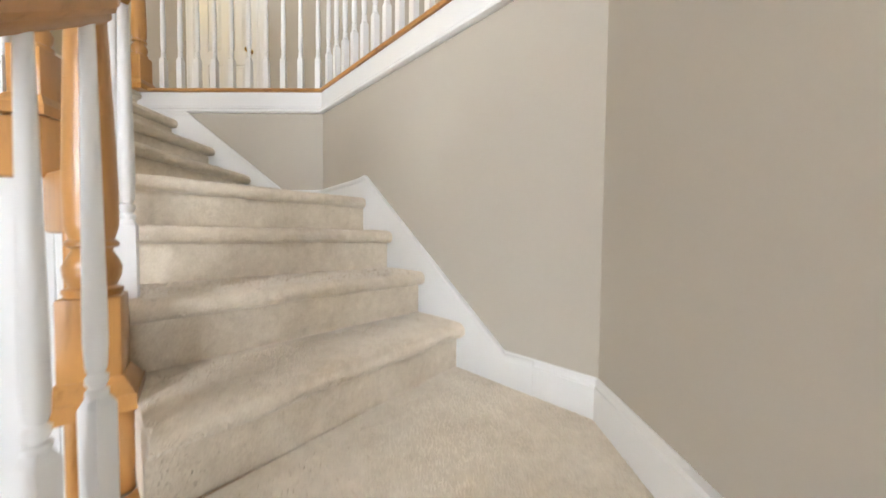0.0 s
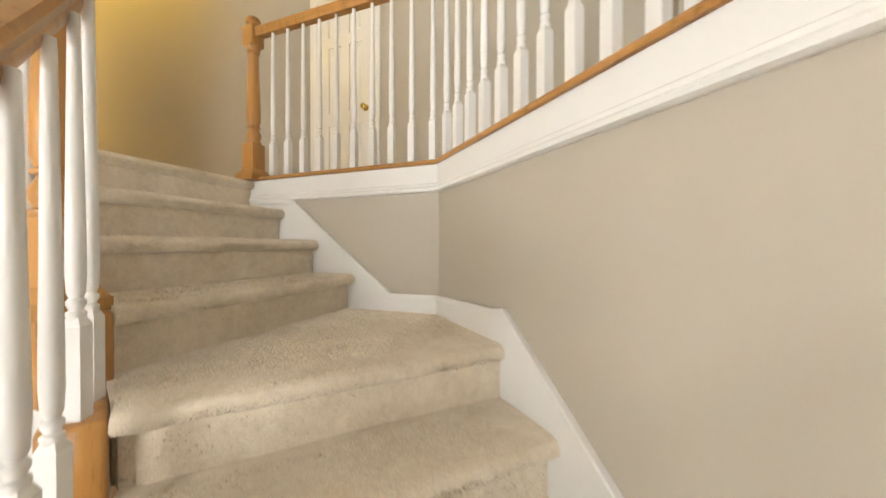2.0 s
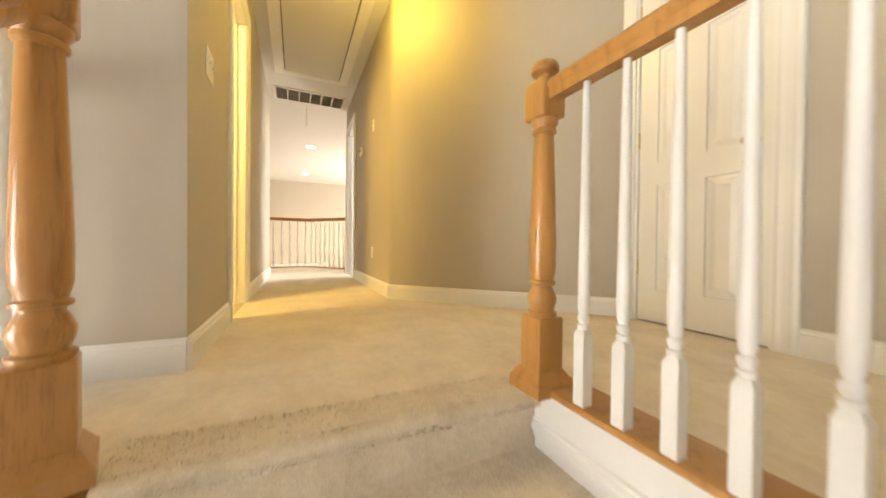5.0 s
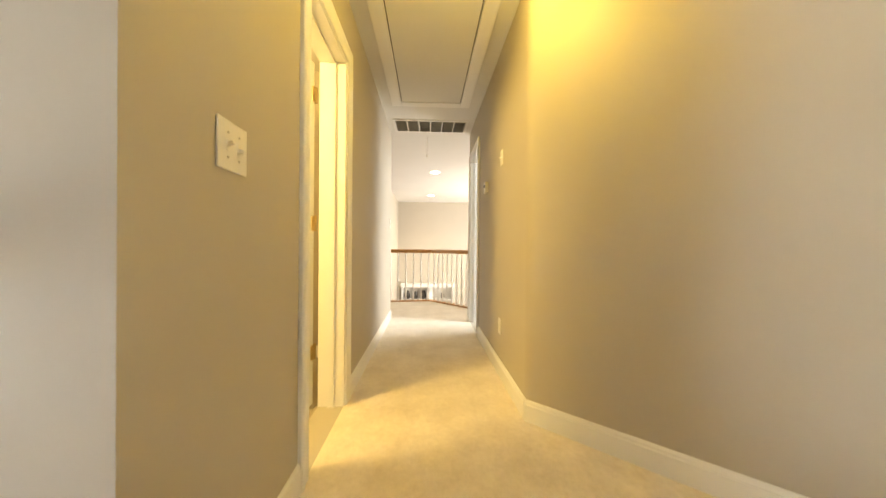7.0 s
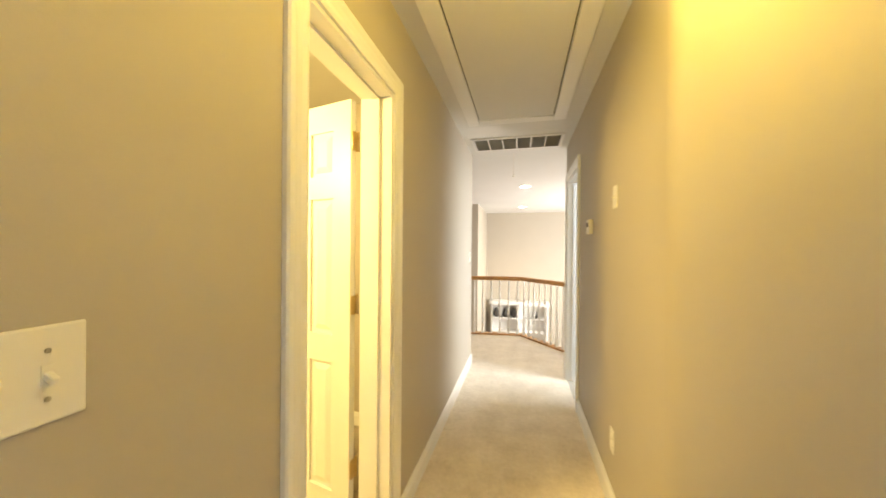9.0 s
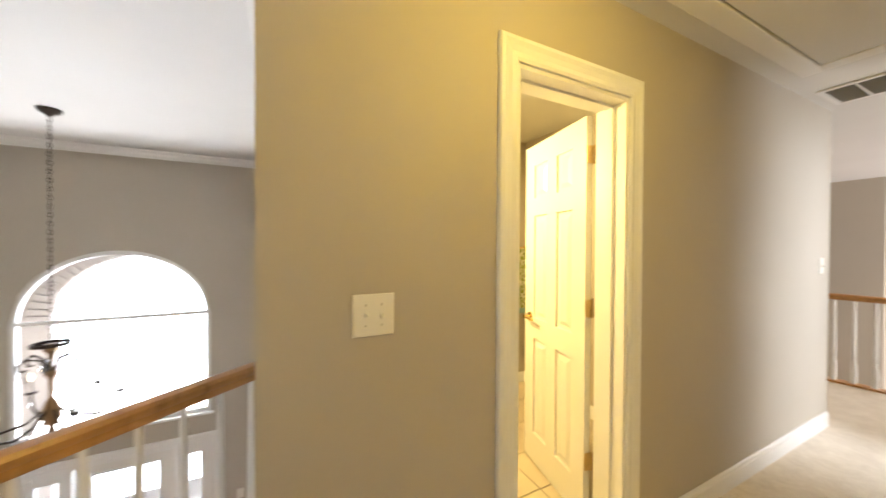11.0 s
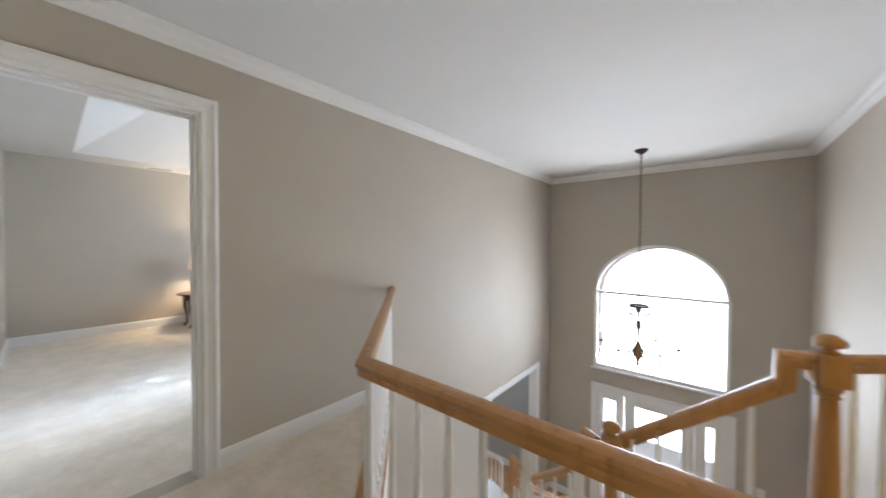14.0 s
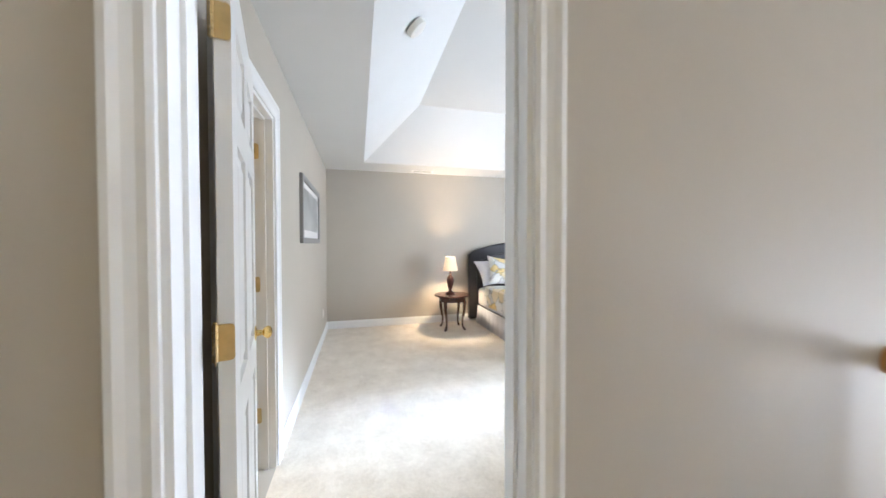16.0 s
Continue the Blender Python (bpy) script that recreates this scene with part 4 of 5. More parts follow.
for a, b in ((dx0 + 0.06, -0.79), (0.26, dx1 - 0.06)):
    bm = bmesh.new()
    wall_y(bm, YS - 0.08, YS - 0.04, a, b, F0, -1.03, [(a + 0.03, b - 0.03, F0 + 0.25, -1.13)])
    s_l = part("sidelight", bm, WHITE, entry)
    bm = boxes((a + 0.03, b - 0.03, YS - 0.062, YS - 0.058, F0 + 0.25, -1.13))
    part("pane", bm, GLASS, s_l).visible_shadow = False
bm = bmesh.new()
wall_y(bm, YS - 0.085, YS - 0.04, -0.69, 0.16, F0 + 0.01, -1.015, [(-0.545, 0.02, F0 + 0.27, -1.13)])
leaf = part("door_leaf", bm, DOORWHITE, entry)
bm = boxes((-0.545, 0.02, YS - 0.065, YS - 0.06, F0 + 0.27, -1.13))
part("pane", bm, GLASS, leaf).visible_shadow = False
bm = bmesh.new()
for a, b, c, d in ((-0.57, 0.045, F0 + 0.245, F0 + 0.27), (-0.57, 0.045, -1.13, -1.105), (-0.57, -0.545, F0 + 0.27, -1.13), (0.02, 0.045, F0 + 0.27, -1.13)):
    box(bm, a, b, YS - 0.04, YS - 0.028, c, d)
bevel(bm, 0.004)
part("glazing_bead", bm, WHITE, leaf)
bm = bmesh.new()
lathe(bm, [(0.03, 0), (0.03, 0.006), (0.012, 0.012), (0.012, 0.03), (0.026, 0.045), (0.022, 0.06), (0.005, 0.064)], 18, Matrix.Translation((-0.62, YS - 0.04, F0 + 0.93)) @ pose(0, 0, 0, -90))
lathe(bm, [(0.026, 0), (0.026, 0.012), (0.01, 0.018)], 18, Matrix.Translation((-0.62, YS - 0.04, F0 + 1.10)) @ pose(0, 0, 0, -90))
part("knob", bm, BRASS, leaf, "brass knob and deadbolt", True)
MED = Matrix(((1, 0, 0, dx0), (0, 1, 0, YS), (0, 0, 1, F0), (0, 0, 0, 1)))
casing("trim_entry", MED, dx1 - dx0, -0.97 - F0)

# porch wall outside, brick with an arch
BRICK = paint("porch_brick", (0.40, 0.35, 0.32), 0.85, 60, 0.004, 0.12)
PY = -3.25
bm = bmesh.new()
wall_y(bm, PY - 0.2, PY, -3.4, 2.9, F0, 2.9, [(ARCH_C - 0.95, ARCH_C + 0.95, F0, 1.25)])
spandrel(bm, PY - 0.2, PY, ARCH_C, 0.95, 0.42, 1.25)
porch = structure("wall_porch", bm, BRICK, "brick porch wall with an arched opening", "wall")
n = 34
vb = bmesh.new()
box(vb, -0.034, 0.034, -0.012, 0.012, -0.10, 0.10)
bevel(vb, 0.004, 1)
vme = mesh_of("brick", vb, BRICK)
for i in range(n):
    a = math.pi * (i + 0.5) / n
    ob = new("brick", vme)
    ob.parent = porch
    ob.matrix_basis = Matrix.Translation((ARCH_C + 1.06 * math.cos(a), PY + 0.012, 0.42 + 0.94 * math.sin(a))) @ Matrix.Rotation(math.pi / 2 - a, 4, "Y")
bm = boxes((-40, 40, -60, YS - T, F0 - 0.4, F0 - 0.12))
structure("ground", bm, paint("porch_concrete", (0.42, 0.40, 0.37), 0.85, 40, 0.003, 0.1), "pale concrete ground outside the entry", "ground")


def chandelier(x, y):
    th = thing("chandelier", pose(x, y, CEIL), "dark bronze chandelier with crystal drops on a long chain", "chandelier")
    bm = bmesh.new()
    lathe(bm, [(0.012, -0.06), (0.02, -0.05), (0.055, -0.03), (0.07, -0.012), (0.07, 0.0)], 20)
    part("canopy", bm, BRONZE, th, smooth=True)
    bm = bmesh.new()
    z = -0.06
    i = 0
    while z > -1.84:
        m = Matrix.Translation((0, 0, z - 0.02)) @ pose(0, 0, 0, 90, 0, 90 * (i % 2) + 20)
        pts = [m @ Vector((0.009 * math.cos(a), 0.021 * math.sin(a), 0)) for a in [2 * math.pi * k / 8 for k in range(9)]]
        sweep(bm, [(-0.0028, -0.0028), (0.0028, -0.0028), (0.0028, 0.0028), (-0.0028, 0.0028)], pts, m.to_3x3() @ Vector((0, 0, 1)))
        z -= 0.034
        i += 1
    part("chain", bm, BRONZE, th)
    bm = bmesh.new()
    lathe(bm, [(0.006, -1.84), (0.03, -1.87), (0.045, -1.89), (0.02, -1.92), (0.012, -2.02), (0.03, -2.05), (0.04, -2.08), (0.018, -2.12), (0.015, -2.26), (0.035, -2.30), (0.055, -2.36),
               (0.06, -2.42), (0.035, -2.47), (0.02, -2.50), (0.028, -2.53), (0.008, -2.57)][::-1], 16)
    part("stem", bm, metal_mat("antique_bronze", (0.30, 0.19, 0.10), 0.35), th, "antique bronze stem and urn", True)
    CRYS = glass_mat("crystal")
    arm_bm = bmesh.new()
    pts = [(0.03, 0, -2.34), (0.13, 0, -2.44), (0.25, 0, -2.47), (0.35, 0, -2.43), (0.39, 0, -2.36), (0.39, 0, -2.31)]
    sweep(arm_bm, [(-0.007, -0.007), (0.007, -0.007), (0.007, 0.007), (-0.007, 0.007)], pts, (0, 1, 0))
    up_bm = bmesh.new()
    pts = [(0.02, 0, -2.06), (0.06, 0, -1.96), (0.13, 0, -1.93), (0.17, 0, -1.97), (0.16, 0, -2.02), (0.12, 0, -2.01)]
    sweep(up_bm, [(-0.006, -0.006), (0.006, -0.006), (0.006, 0.006), (-0.006, 0.006)], pts, (0, 1, 0))
    scroll_me = mesh_of("scroll", up_bm, BRONZE)
    lathe(arm_bm, [(0.012, -2.325), (0.036, -2.312), (0.038, -2.304), (0.014, -2.30)], 12, Matrix.Translation((0.39, 0, 0)))
    arm_me = mesh_of("arm", arm_bm, BRONZE)
    cb = bmesh.new()
    lathe(cb, [(0.011, -2.30), (0.011, -2.21), (0.006, -2.205)], 10, Matrix.Translation((0.39, 0, 0)))
    can_me = mesh_of("candle", cb, LINEN)
    fb = bmesh.new()
    lathe(fb, [(0.006, -2.205), (0.014, -2.185), (0.012, -2.165), (0.003, -2.14)], 10, Matrix.Translation((0.39, 0, 0)))
    bul_me = mesh_of("bulb", fb, BULB, True)
    drops = []
    for rr, zz in ((0.39, -2.36), (0.27, -2.48), (0.15, -2.46), (0.165, -2.02)):
        db = bmesh.new()
        lathe(db, [(0.001, zz - 0.075), (0.013, zz - 0.055), (0.010, zz - 0.03), (0.002, zz)], 6, Matrix.Translation((rr, 0, 0)))
        drops.append(mesh_of("crystal", db, CRYS))
    bm = bmesh.new()
    ring = [(0.105 * math.cos(2 * math.pi * k / 20), 0.105 * math.sin(2 * math.pi * k / 20), -1.845) for k in range(21)]
    sweep(bm, [(-0.007, -0.012), (0.007, -0.012), (0.007, 0.012), (-0.007, 0.012)], ring)
    for k in range(3):
        box(bm, -0.105, 0.105, -0.004, 0.004, -1.853, -1.845, pose(0, 0, 0, 0, 0, 60 * k))
    part("crown", bm, BRONZE, th, "dark bronze crown ring")
    for k in range(6):
        scroll = new("scroll", scroll_me)
        scroll.parent, scroll.matrix_basis = th, pose(0, 0, 0, 0, 0, 60 * k + 40)
        rot = pose(0, 0, 0, 0, 0, 60 * k + 10)
        arm_ob = new("arm", arm_me)
        arm_ob.parent, arm_ob.matrix_basis = th, rot
        for nm, me in [("candle", can_me), ("bulb", bul_me)] + [("crystal", me) for me in drops]:
            o2 = new(nm, me)
            o2.parent = arm_ob
    return th


chandelier(-0.183, -1.164)

# door mat inside the entry
mat_bm = bmesh.new()
box(mat_bm, -0.42, 0.42, -0.24, 0.24, 0.0, 0.012)
bevel(mat_bm, 0.004, 2)
tagged(part("door_mat", mat_bm, paint("dark_plum_mat", (0.045, 0.03, 0.045), 0.95, 300, 0.003, 0.15), m=pose(-0.20, YS + 0.34, FL - 0.02)), "dark plum doormat inside the front door", "doormat")


def spindle_chair(x, y, z, turn):
    """A painted side chair with a curved top rail on turned spindles."""
    th = thing("spindle_chair", pose(x, y, z, 0, 0, turn), "white painted spindle-back chair on the wood floor", "chair")
    bm = bmesh.new()
    box(bm, -0.22, 0.22, -0.21, 0.21, 0.43, 0.46)
    bevel(bm, 0.012, 3)
    part("seat", bm, WHITE, th, smooth=True)
    leg_bm = bmesh.new()
    lathe(leg_bm, [(0.012, 0), (0.018, 0.08), (0.015, 0.12), (0.022, 0.28), (0.016, 0.36), (0.018, 0.435)], 12)
    leg_me = mesh_of("leg", leg_bm, WHITE, True)
    for sx, sy in ((-0.17, -0.16), (0.17, -0.16), (-0.17, 0.16), (0.17, 0.16)):
        o = new("leg", leg_me)
        o.parent, o.location = th, (sx, sy, 0)
    sp_bm = bmesh.new()
    lathe(sp_bm, [(0.007, 0.455), (0.011, 0.56), (0.008, 0.75), (0.006, 0.90)], 10)
    sp_me = mesh_of("spindle", sp_bm, WHITE, True)
    arc = [(0.20 * math.sin(u), 0.02 + 0.18 * math.cos(u)) for u in [radians(-62 + 124 * i / 6) for i in range(7)]]
    for px, py in arc:
        o = new("spindle", sp_me)
        o.parent, o.location = th, (px, py, 0)
    bm = bmesh.new()
    sweep(bm, [(-0.012, -0.03), (0.012, -0.03), (0.014, 0.02), (0, 0.032), (-0.014, 0.02)], [(px, py, 0.905) for px, py in arc])
    part("top_rail", bm, WHITE, th, smooth=True)
    return th


spindle_chair(1.74, -0.97, FL - 0.02, 160)

# side room window
sw = tagged(new("window_side_room"), "tall bright window in the room beside the foyer", "window", kind="structure")
bm = bmesh.new()
for r in ((2.48, 2.53, -2.45, -0.62), (3.95, 4.0, -2.45, -0.62), (3.21, 3.26, -2.40, -0.67)):
    box(bm, r[0], r[1], -2.40, -2.33, r[2], r[3])
box(bm, 2.53, 3.95, -2.40, -2.33, -2.45, -2.40)
box(bm, 2.53, 3.95, -2.40, -2.33, -0.67, -0.62)
part("window_frame", bm, WHITE, sw)
for a, b in ((2.53, 3.21), (3.26, 3.95)):
    bm = boxes((a, b, -2.37, -2.366, -2.40, -0.67))
    part("pane", bm, GLASS, sw).visible_shadow = False
bw = tagged(new("window_bedroom"), "white bedroom window", "window", kind="structure")
bm = bmesh.new()
for r in ((1.9, 1.95, 0.75, 2.1), (3.85, 3.9, 0.75, 2.1), (2.87, 2.93, 0.8, 2.05)):
    box(bm, r[0], r[1], -1.40, -1.33, r[2], r[3])
box(bm, 1.95, 3.85, -1.40, -1.33, 0.75, 0.8)
box(bm, 1.95, 3.85, -1.40, -1.33, 2.05, 2.1)
part("window_frame", bm, WHITE, bw)


# ---- upper hall fittings ----
def plate(name, m, label, cat, w=0.118, h=0.118, toggles=2, outlet=False):
    th = thing(name, m, label, cat)
    bm = boxes((-w / 2, w / 2, 0, 0.006, -h / 2, h / 2))
    bevel(bm, 0.003)
    part("plate", bm, PLASTIC, th)
    for i in range(toggles):
        cx = (i - (toggles - 1) / 2) * 0.046
        if outlet:
            for zz in (-0.02, 0.02):
                bm = bmesh.new()
                lathe(bm, [(0.016, 0.006), (0.016, 0.009), (0.014, 0.010)], 16, Matrix.Translation((cx, 0, zz)) @ pose(0, 0, 0, -90) @ Matrix.Translation((0, 0, 0)))
                part("socket", bm, PLASTIC, th)
            continue
        bm = boxes((cx - 0.006, cx + 0.006, 0.004, 0.0075, -0.013, 0.013))
        part("surround", bm, PLASTIC, th)
        bm = bmesh.new()
        s = 1 if i else -1
        box(bm, -0.004, 0.004, 0, 0.017, -0.005, 0.005, pose(cx, 0.005, 0.0, s * 24))
        bevel(bm, 0.0015, 1)
        part("toggle", bm, PLASTIC, th)
        for zz in (-0.03, 0.03):
            bm = bmesh.new()
            lathe(bm, [(0.0033, 0.0), (0.0033, 0.0015)], 8, Matrix.Translation((cx, 0.006, zz)) @ pose(0, 0, 0, -90))
            part("screw", bm, SCREW, th)
    return th


FN = Matrix.Diagonal((1, -1, 1, 1))
plate("light_switch", pose(-2.042, YH, 1.187), "white double toggle light switch plate on the hallway wall", "light switch", 0.122, 0.122)
plate("wall_plate", pose(-3.615, YN, 1.615) @ FN, "white switch plate high on the hallway wall", "light switch", 0.07, 0.115, 1)
plate("wall_outlet", pose(-3.638, YN, 0.36) @ FN, "white electrical outlet low on the hallway wall", "outlet", 0.07, 0.115, 1, True)
plate("light_switch", pose(-5.45, YH, 1.25), "white light switch at the end of the hallway", "light switch", 0.07, 0.115, 1)
plate("light_switch", Matrix.Translation((-1.35, YS, -1.75)), "white switch plate beside the front door", "light switch", 0.08, 0.12, 1)
plate("wall_outlet", pose(5.3, 3.655, 0.36) @ FN, "white outlet on the bedroom wall", "outlet", 0.07, 0.115, 1, True)
th = thing("thermostat", pose(-4.2, YN, 1.50) @ FN, "small white thermostat on the hallway wall", "thermostat")
bm = boxes((-0.045, 0.045, 0, 0.028, -0.05, 0.05))
bevel(bm, 0.008, 3)
part("body", bm, PLASTIC, th, smooth=True)
bm = boxes((-0.025, 0.025, 0.028, 0.030, 0.0, 0.028))
part("display", bm, DARK, th)

hatch = thing("attic_hatch", pose(0, 0, CEIL), "white attic hatch with moulded trim in the ceiling", "attic hatch")
hx0, hx1, hy0, hy1 = -4.56, -2.90, 1.785, 2.395
bm = boxes((hx0 - 0.1, hx1 + 0.1, hy0 - 0.1, hy0, -0.018, 0), (hx0 - 0.1, hx1 + 0.1, hy1, hy1 + 0.1, -0.018, 0), (hx0 - 0.1, hx0, hy0, hy1, -0.018, 0), (hx1, hx1 + 0.1, hy0, hy1, -0.018, 0))
bevel(bm, 0.006)
part("trim_frame", bm, WHITE, hatch)
bm = boxes((hx0 + 0.001, hx1 - 0.001, hy0 + 0.001, hy1 - 0.001, -0.004, -0.001))
part("recess", bm, DARK, hatch, "dark joint round the hatch panel")
bm = boxes((hx0 + 0.009, hx1 - 0.009, hy0 + 0.009, hy1 - 0.009, -0.013, -0.005))
part("panel", bm, CEILW, hatch)
th = thing("pull_cord", pose(-5.62, 2.05, CEIL), "thin white pull cord hanging from the ceiling", "cord")
bm = bmesh.new()
sweep(bm, [(-0.003, -0.003), (0.003, -0.003), (0.003, 0.003), (-0.003, 0.003)], [(0, 0, 0), (0.004, 0.002, -0.12), (-0.002, 0, -0.25)], (0, 1, 0))
part("cord", bm, PLASTIC, th)
bm = bmesh.new()
lathe(bm, [(0.004, -0.275), (0.011, -0.27), (0.009, -0.25), (0.003, -0.245)], 10)
part("knob", bm, PLASTIC, th, smooth=True)

vent = thing("return_air_grille", pose(-5.24, 2.09, CEIL), "white return air grille with grey panels in the ceiling", "vent")
bm = boxes((-0.20, -0.17, -0.45, 0.45, -0.012, 0), (0.17, 0.20, -0.45, 0.45, -0.012, 0), (-0.17, 0.17, -0.45, -0.42, -0.012, 0), (-0.17, 0.17, 0.42, 0.45, -0.012, 0))
bevel(bm, 0.003, 1)
part("frame", bm, WHITE, vent)
for i in range(1, 6):
    y = -0.42 + 0.14 * i
    bm = boxes((-0.17, 0.17, y - 0.006, y + 0.006, -0.012, -0.002))
    part("bar", bm, WHITE, vent)
for i in range(6):
    y = -0.42 + 0.14 * i + 0.006
    bm = bmesh.new()
    for j in range(17):
        x = -0.165 + 0.02 * j
        box(bm, -0.009, 0.009, y, y + 0.128, -0.0006, 0.0006, pose(x, 0, -0.006, 0, 40, 0))
    part("louvre", bm, GRILLE, vent)
bm = boxes((-0.17, 0.17, -0.42, 0.42, -0.0016, -0.0004))
part("backing", bm, GRILLE, vent)

for x, y in ((-7.69, 2.20), (-10.55, 2.16)):
    th = thing("downlight", pose(x, y, CEIL), "lit round recessed downlight in the ceiling", "downlight", "recessed downlights")
    bm = bmesh.new()
    lathe(bm, [(0.075, -0.004), (0.10, -0.006), (0.105, 0.0), (0.075, 0.0)], 24)
    part("trim_ring", bm, WHITE, th, smooth=True)
    bm = bmesh.new()
    lathe(bm, [(0.082, -0.009), (0.086, -0.007)], 24)
    part("lens", bm, DOWNLIGHT, th)

# far landing railing
pts = [(-6.86, 0.3), (-7.03, 2.15), (-6.25, 2.80)]
handrail("handrail", [(x, y, 0.88) for x, y in pts], "oak handrail of the far landing")
bm = bmesh.new()
sweep(bm, [(-0.05, 0), (0.05, 0), (0.05, 0.02), (-0.05, 0.02)], [(x, y, 0) for x, y in pts])
structure("trim_loft_cap", bm, OAK, "oak cap board of the far landing", "trim")
for (xa, ya_), (xb, yb_), n in ((pts[0], pts[1], 14), (pts[1], pts[2], 9)):
    for i in range(n):
        f = (i + 0.5) / n
        baluster(xa + (xb - xa) * f, ya_ + (yb_ - ya_) * f, 0.02, 0.86, 0, "white balusters of the far landing")

# built-in shelves far below
sh = thing("bookcase", pose(-11.98, 1.25, FL) @ Matrix.Diagonal((1, 0.87, 1, 1)), "tall white built-in bookcase partly filled with dark things", "bookcase")
for nm, r in (("back", (0, 0.018, 0.05, 1.85, 0, 2.62)), ("side", (0, 0.35, 0, 0.05, 0, 2.62)), ("side", (0, 0.35, 1.85, 1.9, 0, 2.62)), ("divider", (0.018, 0.35, 0.92, 0.98, 0, 2.62)),
              ("cornice", (0, 0.4, -0.03, 1.93, 2.62, 2.72))):
    part(nm, boxes(r), WHITE, sh)
for z in (0.1, 0.55, 1.0, 1.4, 1.8, 2.2):
    for a, b in ((0.05, 0.92), (0.98, 1.85)):
        bm = boxes((0.02, 0.34, a, b, z, z + 0.03))
        part("shelf", bm, WHITE, sh)
for yy, w, h in ((0.12, 0.2, 0.26), (0.4, 0.16, 0.24), (0.64, 0.2, 0.27), (1.3, 0.12, 0.2)):
    bm = bmesh.new()
    lathe(bm, [(w * 0.3, 0), (w * 0.5, h * 0.3), (w * 0.4, h * 0.8), (w * 0.25, h)], 14, Matrix.Translation((0.2, yy + w / 2, 0)))
    vz = part("vase", bm, paint("dark_pottery", (0.04, 0.035, 0.03), 0.4) if "dark_pottery" not in bpy.data.materials else bpy.data.materials["dark_pottery"], smooth=True, m=pose(-11.98, 1.2, FL + 2.23))
    tagged(vz, "dark pottery vase on a bookcase shelf", "vase", "vases on the bookcase")


# ---- bath ----
tb = bmesh.new()
box(tb, -0.149, 0.149, -0.149, 0.149, -0.006, 0.0)
bevel(tb, 0.002, 1)
tme = mesh_of("tile", tb, TILE)
nx, ny = int((BX1 - BX0) / 0.305) + 1, int((YH - BY0) / 0.305) + 1
for i in range(nx):
    for j in range(ny):
        x, y = BX0 + 0.15 + 0.305 * i, BY0 + 0.15 + 0.305 * j
        if x < BX1 - 0.1 and y < YH - 0.09:
            o = new("tile", tme)
            o.parent = bath_floor
            o.location = (x, y, -0.006 + 0.0006 * random.random())
base_run("baseboard", (BX0, BY0), (BX1, BY0), 0, 0.10)
base_run("baseboard", (BX0, YH - TH), (BX0, BY0), 0, 0.10)

# ---- bedroom ----
tbl = thing("side_table", pose(5.46, 1.785, 0) @ Matrix.Diagonal((1.06, 1.06, 1.05, 1)), "small round dark wood side table with cabriole legs", "side table")
bm = bmesh.new()
lathe(bm, [(0.245, 0.475), (0.262, 0.482), (0.265, 0.492), (0.255, 0.50), (0.05, 0.50)], 36)
part("tabletop", bm, DARKWOOD, tbl, smooth=True)
bm = bmesh.new()
lathe(bm, [(0.185, 0.40), (0.195, 0.405), (0.195, 0.475), (0.17, 0.475)], 28)
part("apron", bm, DARKWOOD, tbl, smooth=True)
leg = bmesh.new()
pts = [(0.175, 0, 0.47), (0.20, 0, 0.40), (0.195, 0, 0.28), (0.165, 0, 0.15), (0.165, 0, 0.06), (0.19, 0, 0.02), (0.20, 0, 0.0)]
secs = (0.026, 0.026, 0.02, 0.014, 0.012, 0.018, 0.02)
rings = []
for p, s in zip(pts, secs):
    rings.append([leg.verts.new((p[0] + s * math.cos(a), p[1] + s * math.sin(a), p[2])) for a in [2 * math.pi * k / 10 for k in range(10)]])
for a, b in zip(rings, rings[1:]):
    for i in range(10):
        leg.faces.new((a[i], a[(i + 1) % 10], b[(i + 1) % 10], b[i]))
leg.faces.new(rings[0])
leg.faces.new(rings[-1])
bmesh.ops.recalc_face_normals(leg, faces=leg.faces)
lme = mesh_of("leg", leg, DARKWOOD, True)
for k in range(4):
    o = new("leg", lme)
    o.parent, o.matrix_basis = tbl, pose(0, 0, 0, 0, 0, 45 + 90 * k)

lmp = thing("table_lamp", pose(5.50, 1.805, 0.525), "lit table lamp with a dark urn base and cream shade", "table lamp")
bm = bmesh.new()
lathe(bm, [(0.07, 0), (0.075, 0.012), (0.06, 0.025), (0.03, 0.04), (0.022, 0.06), (0.03, 0.08), (0.055, 0.17), (0.06, 0.22), (0.045, 0.26), (0.02, 0.285), (0.026, 0.30), (0.012, 0.32), (0.010, 0.36)], 24)
part("base", bm, metal_mat("urn_bronze", (0.10, 0.05, 0.04), 0.4), lmp, smooth=True)
SHADE, n_, l_, b_ = nodes_of("lamp_shade_cloth")
b_.inputs["Base Color"].default_value = (0.80, 0.72, 0.66, 1)
b_.inputs["Roughness"].default_value = 0.9
b_.inputs["Transmission Weight"].default_value = 0.0
tr = n_.new("ShaderNodeBsdfTranslucent")
tr.inputs["Color"].default_value = (0.93, 0.87, 0.78, 1)
mx = n_.new("ShaderNodeMixShader")
mx.inputs[0].default_value = 0.5
l_.new(b_.outputs[0], mx.inputs[1])
l_.new(tr.outputs[0], mx.inputs[2])
l_.new(mx.outputs[0], n_["Material Output"].inputs[0])
bm = bmesh.new()
n = 28
